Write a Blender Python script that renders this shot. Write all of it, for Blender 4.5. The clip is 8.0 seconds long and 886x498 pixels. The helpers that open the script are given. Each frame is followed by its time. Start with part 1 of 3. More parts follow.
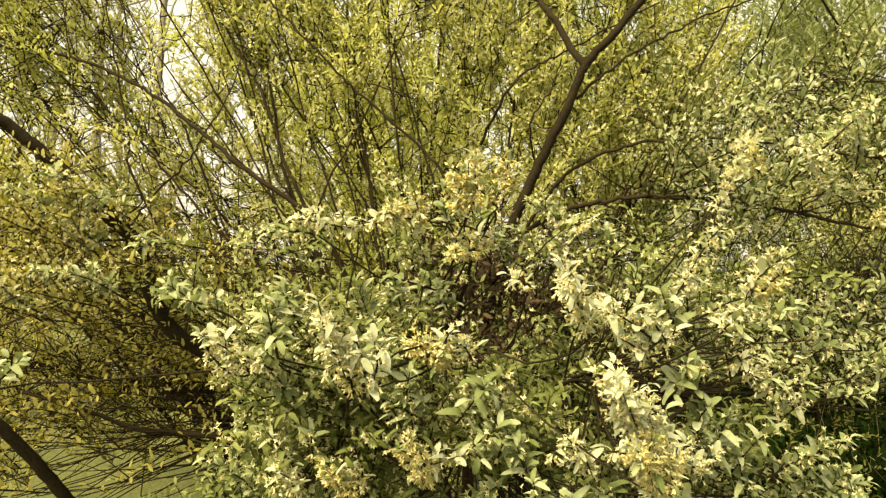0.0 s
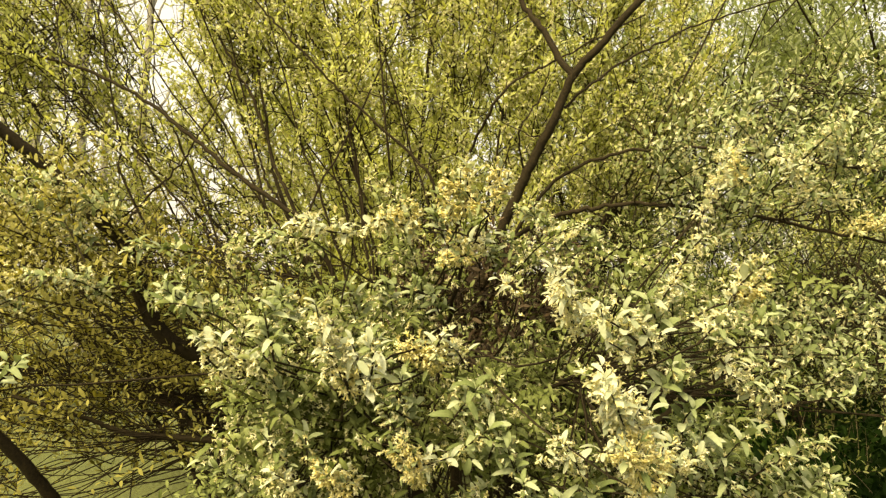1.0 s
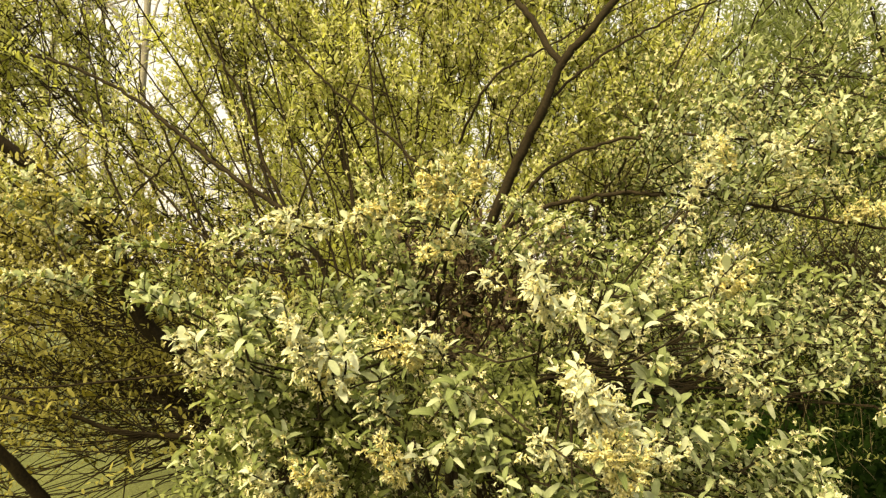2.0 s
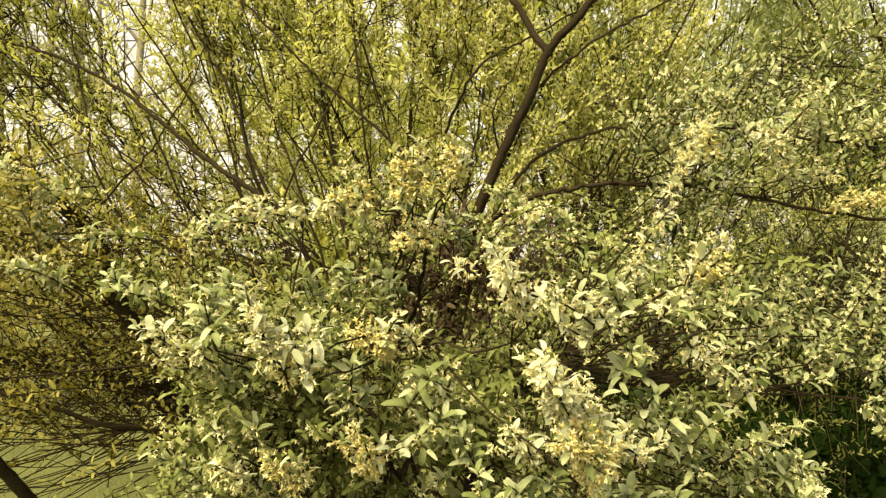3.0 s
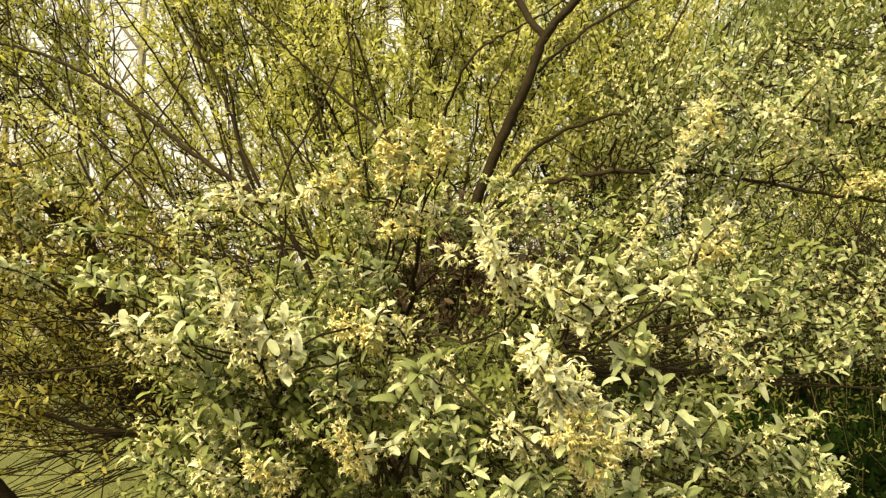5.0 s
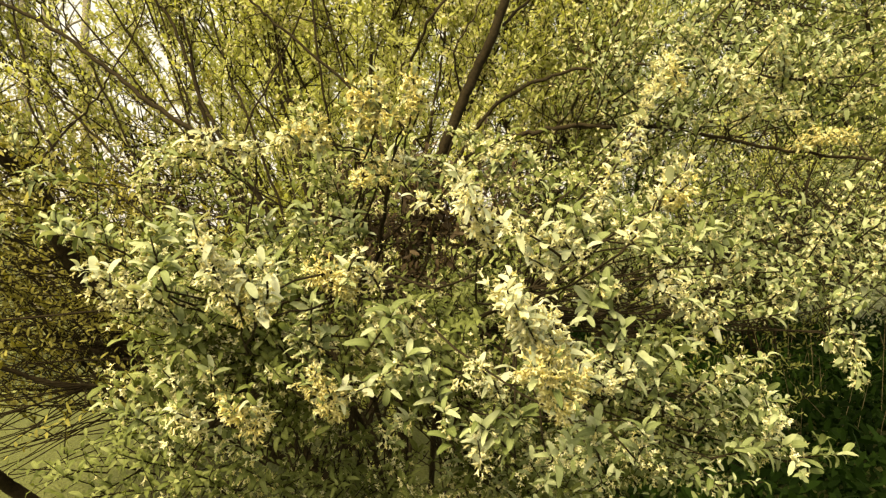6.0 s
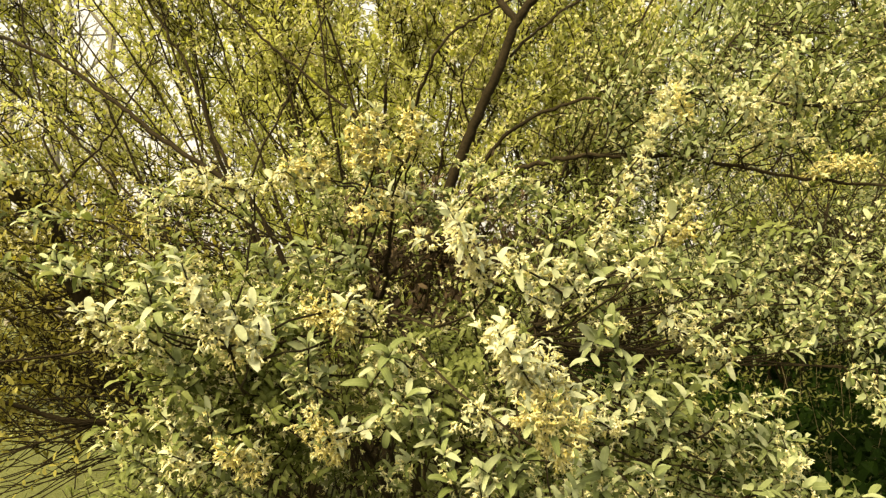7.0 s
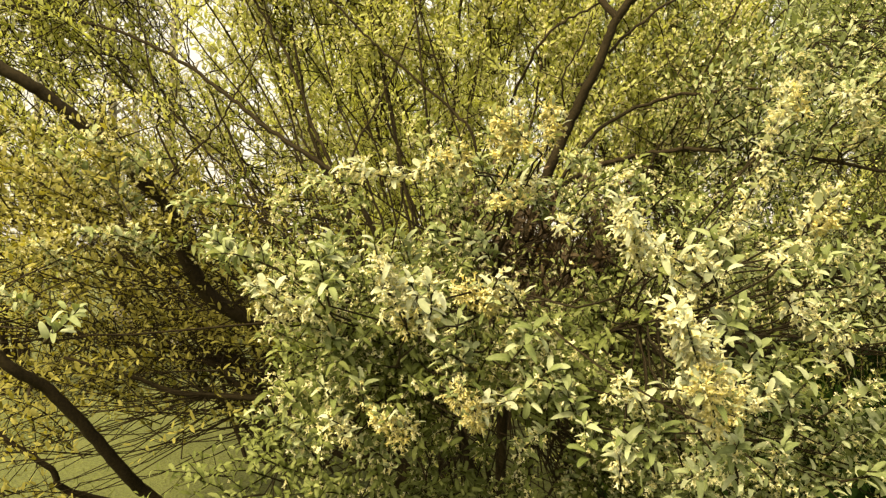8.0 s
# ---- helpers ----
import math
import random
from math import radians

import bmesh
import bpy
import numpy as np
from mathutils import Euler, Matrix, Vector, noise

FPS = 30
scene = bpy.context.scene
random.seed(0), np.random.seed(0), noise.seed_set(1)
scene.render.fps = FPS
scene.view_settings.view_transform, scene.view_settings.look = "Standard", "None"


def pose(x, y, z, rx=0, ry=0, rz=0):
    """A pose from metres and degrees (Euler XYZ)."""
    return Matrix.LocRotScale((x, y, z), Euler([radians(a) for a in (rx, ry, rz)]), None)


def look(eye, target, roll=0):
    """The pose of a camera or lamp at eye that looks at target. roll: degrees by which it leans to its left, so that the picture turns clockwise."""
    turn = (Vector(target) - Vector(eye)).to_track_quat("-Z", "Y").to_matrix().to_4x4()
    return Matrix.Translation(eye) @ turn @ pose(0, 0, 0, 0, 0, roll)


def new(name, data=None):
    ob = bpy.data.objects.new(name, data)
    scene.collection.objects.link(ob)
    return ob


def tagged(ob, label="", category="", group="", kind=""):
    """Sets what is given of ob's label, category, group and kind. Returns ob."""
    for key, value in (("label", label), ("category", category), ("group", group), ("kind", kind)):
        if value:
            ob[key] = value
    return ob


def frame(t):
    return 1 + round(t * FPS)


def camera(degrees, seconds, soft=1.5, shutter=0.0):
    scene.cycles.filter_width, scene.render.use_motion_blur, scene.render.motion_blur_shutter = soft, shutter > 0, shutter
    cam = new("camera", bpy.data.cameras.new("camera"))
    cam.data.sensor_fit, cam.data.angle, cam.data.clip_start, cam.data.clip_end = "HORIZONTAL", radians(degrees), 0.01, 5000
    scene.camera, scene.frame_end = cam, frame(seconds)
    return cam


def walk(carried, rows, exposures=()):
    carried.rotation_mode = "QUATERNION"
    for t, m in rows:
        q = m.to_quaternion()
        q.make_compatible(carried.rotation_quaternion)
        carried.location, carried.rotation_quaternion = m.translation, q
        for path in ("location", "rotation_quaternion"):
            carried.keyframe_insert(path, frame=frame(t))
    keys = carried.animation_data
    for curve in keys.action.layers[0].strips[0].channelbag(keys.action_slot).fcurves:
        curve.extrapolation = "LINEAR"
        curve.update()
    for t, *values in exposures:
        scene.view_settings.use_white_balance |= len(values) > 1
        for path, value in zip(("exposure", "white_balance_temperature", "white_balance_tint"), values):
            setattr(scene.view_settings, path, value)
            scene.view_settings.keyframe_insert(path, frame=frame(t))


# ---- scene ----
cam = camera(64.8, 8.0, soft=1.3)
PATH = [
    (0, (0.105, 0.012, 1.52), (-0.003, 2.009, 1.564), 0.8),
    (0.5, (0.074, -0.034, 1.521), (-0.007, 1.964, 1.578), 1.4),
    (1, (0.092, -0.023, 1.519), (0.025, 1.975, 1.58), 1.0),
    (1.5, (0.116, -0.009, 1.518), (0.036, 1.988, 1.587), 0.3),
    (1.7, (0.126, 0.002, 1.528), (0.043, 2.0, 1.564), 0.1),
    (2.8, (0.195, 0.023, 1.519), (0.112, 2.021, 1.552), 0.3),
    (3, (0.199, 0.04, 1.515), (0.113, 2.038, 1.535), 0.2),
    (3.5, (0.251, 0.084, 1.507), (0.174, 2.083, 1.485), -0.3),
    (4, (0.33, 0.141, 1.497), (0.283, 2.14, 1.527), -0.6),
    (4.2, (0.322, 0.159, 1.494), (0.203, 2.155, 1.522), -0.7),
    (5.3, (0.203, 0.092, 1.476), (0.109, 2.089, 1.514), -1.0),
    (5.5, (0.196, 0.082, 1.476), (0.158, 2.081, 1.478), -1.2),
    (6, (0.203, 0.089, 1.456), (0.217, 2.088, 1.375), -0.7),
    (6.5, (0.245, 0.089, 1.461), (0.244, 2.089, 1.456), -0.9),
    (7, (0.246, 0.118, 1.473), (0.197, 2.117, 1.47), -1.3),
    (7.5, (0.164, 0.08, 1.462), (-0.012, 2.072, 1.462), -1.2),
    (8, (0.039, 0.008, 1.462), (-0.107, 2.003, 1.438), -0.3),
]
walk(cam, [(t, look(eye, target, roll)) for t, eye, target, roll in PATH], [(0.0, 1.33, 9500, 1), (8.0, 1.33, 9500, 1)])

# ---- world, sun, exposure ----
world = bpy.data.worlds.new("hazy_sky")
scene.world = world
world.use_nodes = True
wt = world.node_tree
sky = wt.nodes.new("ShaderNodeTexSky")
sky.sky_type = 'NISHITA'
sky.sun_disc = False
sky.sun_elevation = radians(48)
sky.sun_rotation = radians(214)
sky.air_density, sky.dust_density, sky.ozone_density = 1.0, 6.0, 0.6
wt.nodes["Background"].inputs["Strength"].default_value = 0.235
veil = wt.nodes.new("ShaderNodeMix")
veil.data_type = 'RGBA'
veil.inputs[0].default_value = 0.85
veil.inputs[7].default_value = (2.02, 1.98, 2.1, 1)
wt.links.new(sky.outputs["Color"], veil.inputs[6])
wt.links.new(veil.outputs[2], wt.nodes["Background"].inputs["Color"])
sun = new("sun", bpy.data.lights.new("sun", 'SUN'))
sun.data.energy, sun.data.angle, sun.data.color = 3.65, radians(24), (1.0, 0.925, 0.69)
sun.matrix_world = look((0, 0, 12), (0.38, 0.56, 12 - 0.76))


# ---- materials ----
def shader(name):
    m = bpy.data.materials.new(name)
    m.use_nodes = True
    t = m.node_tree
    return m, t, t.nodes["Principled BSDF"]


def node(t, kind, **values):
    n = t.nodes.new(kind)
    for key, value in values.items():
        n.inputs[key].default_value = value
    return n


def ramp(t, source, stops):
    r = t.nodes.new("ShaderNodeValToRGB")
    e = r.color_ramp.elements
    while len(e) < len(stops):
        e.new(0.5)
    for el, (p, c) in zip(e, stops):
        el.position, el.color = p, (*c, 1)
    t.links.new(source, r.inputs[0])
    return r.outputs[0]


def mixed(t, blend, fac, a, b):
    n = t.nodes.new("ShaderNodeMix")
    n.data_type, n.blend_type = 'RGBA', blend
    for key, v in ((0, fac), (6, a), (7, b)):
        if isinstance(v, (int, float)):
            n.inputs[key].default_value = v
        elif isinstance(v, tuple):
            n.inputs[key].default_value = (*v, 1)
        else:
            t.links.new(v, n.inputs[key])
    return n.outputs[2]


def chance(t):
    """One random number for each leaf or flower, joined or single."""
    geo, info = t.nodes.new("ShaderNodeNewGeometry"), t.nodes.new("ShaderNodeObjectInfo")
    add, part_of = t.nodes.new("ShaderNodeMath"), t.nodes.new("ShaderNodeMath")
    add.operation, part_of.operation = 'ADD', 'FRACT'
    t.links.new(geo.outputs["Random Per Island"], add.inputs[0])
    t.links.new(info.outputs["Random"], add.inputs[1])
    t.links.new(add.outputs[0], part_of.inputs[0])
    return part_of.outputs[0]


def leafy(name, stops, lit, through_part=0.35, rough=0.5, vein=0.35, gloss=0.32):
    """Leaf: colours that differ from leaf to leaf, a pale midrib, mottling, light coming through."""
    m, t, p = shader(name)
    c = ramp(t, chance(t), stops)
    spots = node(t, "ShaderNodeTexNoise", Scale=90.0, Detail=3.0)
    where = t.nodes.new("ShaderNodeTexCoord")
    t.links.new(where.outputs["Object"], spots.inputs["Vector"])
    c = mixed(t, 'MULTIPLY', 0.45, c, ramp(t, spots.outputs[0], [(0.3, (0.6, 0.62, 0.5)), (0.7, (1.15, 1.15, 1.1))]))
    uv = t.nodes.new("ShaderNodeUVMap")
    uv.uv_map = "leaf"
    cut = t.nodes.new("ShaderNodeSeparateXYZ")
    t.links.new(uv.outputs[0], cut.inputs[0])
    rib = ramp(t, cut.outputs[0], [(0.0, (1, 1, 1)), (0.1, (0.0, 0.0, 0.0))])
    scale = t.nodes.new("ShaderNodeMath")
    scale.operation = 'MULTIPLY'
    scale.inputs[1].default_value = vein
    t.links.new(rib, scale.inputs[0])
    c = mixed(t, 'MIX', scale.outputs[0], c, (0.5, 0.52, 0.3))
    t.links.new(c, p.inputs["Base Color"])
    p.inputs["Roughness"].default_value = rough
    p.inputs["Specular IOR Level"].default_value = gloss
    tr = t.nodes.new("ShaderNodeBsdfTranslucent")
    t.links.new(mixed(t, 'MULTIPLY', 1.0, c, lit), tr.inputs[0])
    mix = node(t, "ShaderNodeMixShader", Fac=through_part)
    t.links.new(p.outputs[0], mix.inputs[1])
    t.links.new(tr.outputs[0], mix.inputs[2])
    t.links.new(mix.outputs[0], t.nodes["Material Output"].inputs[0])
    return m


def bark(name, dark, pale, scale=28.0):
    m, t, p = shader(name)
    where = t.nodes.new("ShaderNodeTexCoord")
    fine = node(t, "ShaderNodeTexNoise", Scale=scale * 4, Detail=6.0, Roughness=0.65)
    wide = node(t, "ShaderNodeTexNoise", Scale=scale * 0.35, Detail=3.0)
    for n in (fine, wide):
        t.links.new(where.outputs["Object"], n.inputs["Vector"])
    c = ramp(t, fine.outputs[0], [(0.3, dark), (0.72, pale)])
    c = mixed(t, 'MIX', ramp(t, wide.outputs[0], [(0.55, (0, 0, 0)), (0.7, (0.5, 0.5, 0.5))]), c, (0.030, 0.023, 0.011))
    t.links.new(c, p.inputs["Base Color"])
    p.inputs["Roughness"].default_value = 0.85
    p.inputs["Specular IOR Level"].default_value = 0.12
    bump = node(t, "ShaderNodeBump", Strength=0.7, Distance=0.006)
    t.links.new(fine.outputs[0], bump.inputs["Height"])
    t.links.new(bump.outputs[0], p.inputs["Normal"])
    return m


LEAF_FRONT = leafy("silvery_leaf", [(0.0, (0.11, 0.142, 0.05)), (0.35, (0.195, 0.236, 0.112)), (0.7, (0.305, 0.35, 0.21)), (1.0, (0.44, 0.48, 0.355))], (1.0, 1.0, 0.55), 0.32, 0.62, 0.2, 0.22)
# Darker copy of the silvery leaf; shade between the sprays is in its colour.
LEAF_FRONT_SHADED = leafy("silvery_leaf_shaded", [(0.0, (0.085, 0.108, 0.028)), (0.6, (0.155, 0.184, 0.062)), (1.0, (0.25, 0.28, 0.125))], (1.0, 1.0, 0.5), 0.32, 0.62, 0.2, 0.22)
LEAF_YOUNG = leafy("young_silver_leaf", [(0.0, (0.29, 0.325, 0.225)), (0.5, (0.44, 0.475, 0.37)), (1.0, (0.61, 0.635, 0.54))], (1.0, 1.0, 0.6), 0.4, 0.55, 0.1, 0.25)
LEAF_CROWN = leafy("olive_leaf", [(0.0, (0.31, 0.33, 0.115)), (0.5, (0.46, 0.485, 0.185)), (1.0, (0.59, 0.61, 0.31))], (1.0, 0.99, 0.55), 0.52, 0.7, 0.2, 0.2)
# Dull brownish olive leaf with the low left side's shade put into its colour.
LEAF_OLIVE_SHADED = leafy("dull_olive_leaf_shaded", [(0.0, (0.18, 0.17, 0.05)), (1.0, (0.38, 0.35, 0.115))], (1.0, 0.95, 0.4), 0.42, 0.65, 0.2, 0.2)
LEAF_GREY = leafy("grey_green_leaf", [(0.0, (0.235, 0.27, 0.14)), (1.0, (0.41, 0.44, 0.275))], (0.9, 1.0, 0.5), 0.45, 0.6, 0.1, 0.2)
# Dry brown leaves of the hollow, darkened in colour for the shade inside.
LEAF_DRY_SHADED = leafy("dry_brown_leaf_shaded", [(0.0, (0.032, 0.02, 0.011)), (1.0, (0.085, 0.055, 0.03))], (1.0, 0.7, 0.4), 0.15, 0.7)
# Near-black green: deep shade under the right-hand shrubs is put into the colour.
LEAF_GREEN_SHADED = leafy("shaded_green_leaf", [(0.0, (0.008, 0.02, 0.004)), (1.0, (0.024, 0.052, 0.009))], (0.7, 1.0, 0.4), 0.3, 0.8, 0.1, 0.08)
FLOWER = leafy("cream_flower", [(0.0, (0.74, 0.68, 0.38)), (0.4, (0.78, 0.745, 0.52)), (1.0, (0.84, 0.825, 0.68))], (1.0, 0.95, 0.6), 0.35, 0.6, 0.0)
FLOWER_OLD = leafy("yellow_flower", [(0.0, (0.77, 0.68, 0.33)), (0.5, (0.81, 0.745, 0.45)), (1.0, (0.85, 0.82, 0.58))], (1.0, 0.9, 0.4), 0.35, 0.6, 0.0)
GRASS = leafy("grass_blade", [(0.0, (0.065, 0.078, 0.016)), (0.6, (0.105, 0.12, 0.032)), (1.0, (0.16, 0.155, 0.06))], (1.0, 1.0, 0.35), 0.35, 0.55, 0.1)
BARK = bark("brown_bark", (0.008, 0.006, 0.003), (0.028, 0.020, 0.0095))
TWIG = bark("dark_twig", (0.011, 0.008, 0.0045), (0.036, 0.026, 0.014), 60.0)
STRAW = bark("dry_straw", (0.16, 0.13, 0.07), (0.34, 0.28, 0.16), 60.0)
BARK_GREY = bark("grey_bark", (0.12, 0.11, 0.09), (0.3, 0.28, 0.24), 12.0)

ground_mat, gt, gp = shader("meadow_soil")
gw = gt.nodes.new("ShaderNodeTexCoord")
gn1 = node(gt, "ShaderNodeTexNoise", Scale=1.1, Detail=5.0)
gn2 = node(gt, "ShaderNodeTexNoise", Scale=55.0, Detail=4.0)
for gn in (gn1, gn2):
    gt.links.new(gw.outputs["Object"], gn.inputs["Vector"])
gcol = ramp(gt, gn1.outputs[0], [(0.3, (0.075, 0.09, 0.022)), (0.6, (0.11, 0.122, 0.036)), (0.8, (0.125, 0.112, 0.05))])
gcol = mixed(gt, 'MULTIPLY', 0.7, gcol, ramp(gt, gn2.outputs[0], [(0.3, (0.4, 0.4, 0.35)), (0.7, (1.2, 1.2, 1.1))]))
gt.links.new(gcol, gp.inputs["Base Color"])
gp.inputs["Roughness"].default_value = 0.95
gb = node(gt, "ShaderNodeBump", Strength=0.8, Distance=0.03)
gt.links.new(gn2.outputs[0], gb.inputs["Height"])
gt.links.new(gb.outputs[0], gp.inputs["Normal"])

# ---- mesh tools ----
rng = np.random.default_rng(7)
UP = np.array((0.0, 0.0, 1.0))


def unit(v):
    v = np.asarray(v, float)
    return v / (np.linalg.norm(v, axis=-1, keepdims=True) + 1e-9)


def mesh_of(name, verts, tris, material, uvs=None, smooth=True):
    me = bpy.data.meshes.new(name)
    verts, tris = np.asarray(verts, np.float32), np.asarray(tris, np.int32)
    n = len(tris)
    me.vertices.add(len(verts))
    me.vertices.foreach_set("co", verts.ravel())
    me.loops.add(n * 3)
    me.loops.foreach_set("vertex_index", tris.ravel())
    me.polygons.add(n)
    me.polygons.foreach_set("loop_start", np.arange(0, n * 3, 3, dtype=np.int32))
    me.polygons.foreach_set("use_smooth", np.full(n, smooth))
    if uvs is not None:
        layer = me.uv_layers.new(name="leaf")
        layer.data.foreach_set("uv", np.asarray(uvs, np.float32)[tris.ravel()].ravel())
    me.update(calc_edges=True)
    me.validate()
    me.materials.append(material)
    return me


class Pile:
    """Meshes gathered into one."""

    def __init__(self):
        self.v, self.t, self.u, self.n = [], [], [], 0

    def add(self, verts, tris, uvs=None):
        self.v.append(verts)
        self.t.append(np.asarray(tris) + self.n)
        self.u.append(np.ones((len(verts), 2)) if uvs is None else uvs)
        self.n += len(verts)

    def strew(self, shape, mats):
        """One copy of the shape for each 4x4 matrix."""
        if not len(mats):
            return
        verts, tris, uvs = shape
        mats = np.asarray(mats)
        pts = np.einsum('kij,nj->kni', mats[:, :3, :3], verts) + mats[:, None, :3, 3]
        k, n = len(mats), len(verts)
        self.add(pts.reshape(-1, 3), (tris[None] + (np.arange(k) * n)[:, None, None]).reshape(-1, 3), np.tile(uvs, (k, 1)))

    def link(self, name, material, parent=None, label="", kind=""):
        if not self.v:
            return None
        ob = new(name, mesh_of(name, np.concatenate(self.v), np.concatenate(self.t), material, np.concatenate(self.u)))
        if parent is not None:
            ob.parent = parent
        return tagged(ob, label=label, kind=kind)


def leaf_shape(width, arch, fold, stations, wave=0.0):
    """A blunt elliptic leaf one unit long along y on a short stalk, its face towards z: folded on the midrib, rising and then curling over."""
    ys = 0.5 - 0.5 * np.cos(np.linspace(0.0, math.pi, stations))
    blade = np.clip((ys - 0.06) / 0.94, 0, 1) ** 0.88
    half = width * np.sqrt(np.maximum(0, 1 - (2 * blade - 1) ** 2)) ** 0.85 * 0.5 + 0.01
    verts, uvs = [], []
    for i, y in enumerate(ys):
        z = 0.35 * arch * y - arch * y * y
        run = y * (1 - 0.3 * arch * y)
        w = wave * math.sin(i * 2.1)
        verts += [(-half[i], run, z + fold * half[i] + w), (0, run, z), (half[i], run, z + fold * half[i] - w)]
        uvs += [(1, y), (0, y), (1, y)]
    tris = []
    for i in range(stations - 1):
        for s in (0, 1):
            a, b = i * 3 + s, i * 3 + s + 1
            tris += [(a, b, b + 3), (a, b + 3, a + 3)]
    return np.array(verts), np.array(tris), np.array(uvs, float)


def small_leaf(width, arch, turn_up=0.1):
    """The same leaf in fewer faces, for foliage farther in."""
    h = width / 2
    verts = [(0, 0, 0)]
    for y, w in ((0.3, h), (0.75, h * 0.85)):
        z = turn_up * y - arch * y * y
        verts += [(-w, y, z + 0.12 * w), (w, y, z - 0.12 * w)]
    verts.append((0, 1, turn_up - arch))
    tris = [(0, 2, 1), (1, 2, 4), (1, 4, 3), (3, 4, 5)]
    return np.array(verts), np.array(tris), np.array([(0.5, 0), (1, 0.3), (1, 0.3), (1, 0.8), (1, 0.8), (0.5, 1)], float)


def small_flower():
    """A four-pointed flower face, one triangle a petal."""
    verts, tris = [], []
    for a in range(4):
        an = a * math.pi / 2
        verts += [(0.0028 * math.cos(an - 0.9), 0.0062, 0.0028 * math.sin(an - 0.9)), (0.0064 * math.cos(an), 0.0085, 0.0064 * math.sin(an)), (0.0028 * math.cos(an + 0.9), 0.0062, 0.0028 * math.sin(an + 0.9))]
        tris.append((a * 3, a * 3 + 1, a * 3 + 2))
    verts, tris = [(0, 0.003, 0)] + verts, [(t[0] + 1, t[1] + 1, t[2] + 1) for t in tris]
    tris += [(0, 1, 3), (0, 7, 9)]
    return np.array(verts), np.array(tris), np.full((len(verts), 2), 1.0)


def flower_shape(petals=4):
    """A pendent tube, flaring into pointed petals; a centimetre long along y."""
    verts, tris = [], []
    for y, r in ((0.0, 0.0012), (0.006, 0.0019)):
        verts += [(r * math.cos(a * math.pi / 2), y, r * math.sin(a * math.pi / 2)) for a in range(4)]
    for a in range(4):
        b = (a + 1) % 4
        tris += [(a, b, b + 4), (a, b + 4, a + 4)]
    for a in range(petals):
        an = (a + 0.5) * 2 * math.pi / petals
        tip = len(verts)
        verts.append((0.0054 * math.cos(an), 0.0086, 0.0054 * math.sin(an)))
        verts.append((0.0034 * math.cos(an + 0.5), 0.0084, 0.0034 * math.sin(an + 0.5)))
        p, q = 4 + a, 4 + (a + 1) % 4
        tris += [(p, tip + 1, tip), (tip + 1, q, tip), (p, q, tip + 1)]
    return np.array(verts), np.array(tris), np.full((len(verts), 2), 1.0)


LEAVES = [leaf_shape(0.32, 0.6, 0.3, 7, 0.014), leaf_shape(0.29, 1.05, 0.35, 7, 0.014), leaf_shape(0.34, 0.35, 0.22, 7, 0.018)]
LEAVES_MID = [leaf_shape(0.32, 0.55, 0.3, 5), leaf_shape(0.3, 1.0, 0.35, 5)]
LEAVES_FAR = [small_leaf(0.36, 0.26), small_leaf(0.32, 0.42)]
LEAF_LONG = [small_leaf(0.28, 0.25)]
BLADE = [small_leaf(0.06, 0.35), small_leaf(0.045, 0.7)]
BLOSSOM = flower_shape()
BLOSSOM_FAR = small_flower()


def placed(at, along, face, size):
    """Matrices with y along, z nearest to face."""
    y = unit(along)
    x = unit(np.cross(y, face))
    z = np.cross(x, y)
    m = np.zeros((len(y), 4, 4))
    s = np.asarray(size)[:, None]
    m[:, :3, 0], m[:, :3, 1], m[:, :3, 2], m[:, :3, 3], m[:, 3, 3] = x * s, y * s, z * s, at, 1
    return m


def tube(pile, pts, r0, r1, sides=6):
    """A tapered stem along points."""
    pts = np.asarray(pts, float)
    n = len(pts)
    way = unit(np.gradient(pts, axis=0))
    ref = np.eye(3)[np.abs(pts[-1] - pts[0]).argmin()]
    a = unit(np.cross(way, ref))
    b = np.cross(way, a)
    r = np.linspace(r0, r1, n)[:, None, None]
    an = np.linspace(0, 2 * math.pi, sides, endpoint=False)
    ring = pts[:, None] + r * (np.cos(an)[None, :, None] * a[:, None] + np.sin(an)[None, :, None] * b[:, None])
    tris = []
    for i in range(n - 1):
        for s in range(sides):
            p, q = i * sides + s, i * sides + (s + 1) % sides
            tris += [(p, q, q + sides), (p, q + sides, p + sides)]
    pile.add(ring.reshape(-1, 3), tris)


def curve(ends, steps, wobble=0.0):
    """A smooth line through a few places."""
    ends = np.asarray(ends, float)
    k = len(ends)
    p = np.vstack([2 * ends[0] - ends[1], ends, 2 * ends[-1] - ends[-2]])
    out = []
    for i in range(k - 1):
        a, b, c, d = p[i:i + 4]
        for s in np.linspace(0, 1, steps, endpoint=False):
            out.append(0.5 * (2 * b + (c - a) * s + (2 * a - 5 * b + 4 * c - d) * s * s + (3 * b - a - 3 * c + d) * s ** 3))
    out.append(ends[-1])
    out = np.array(out)
    if wobble:
        out[1:-1] += rng.normal(0, wobble, (len(out) - 2, 3))
    return out


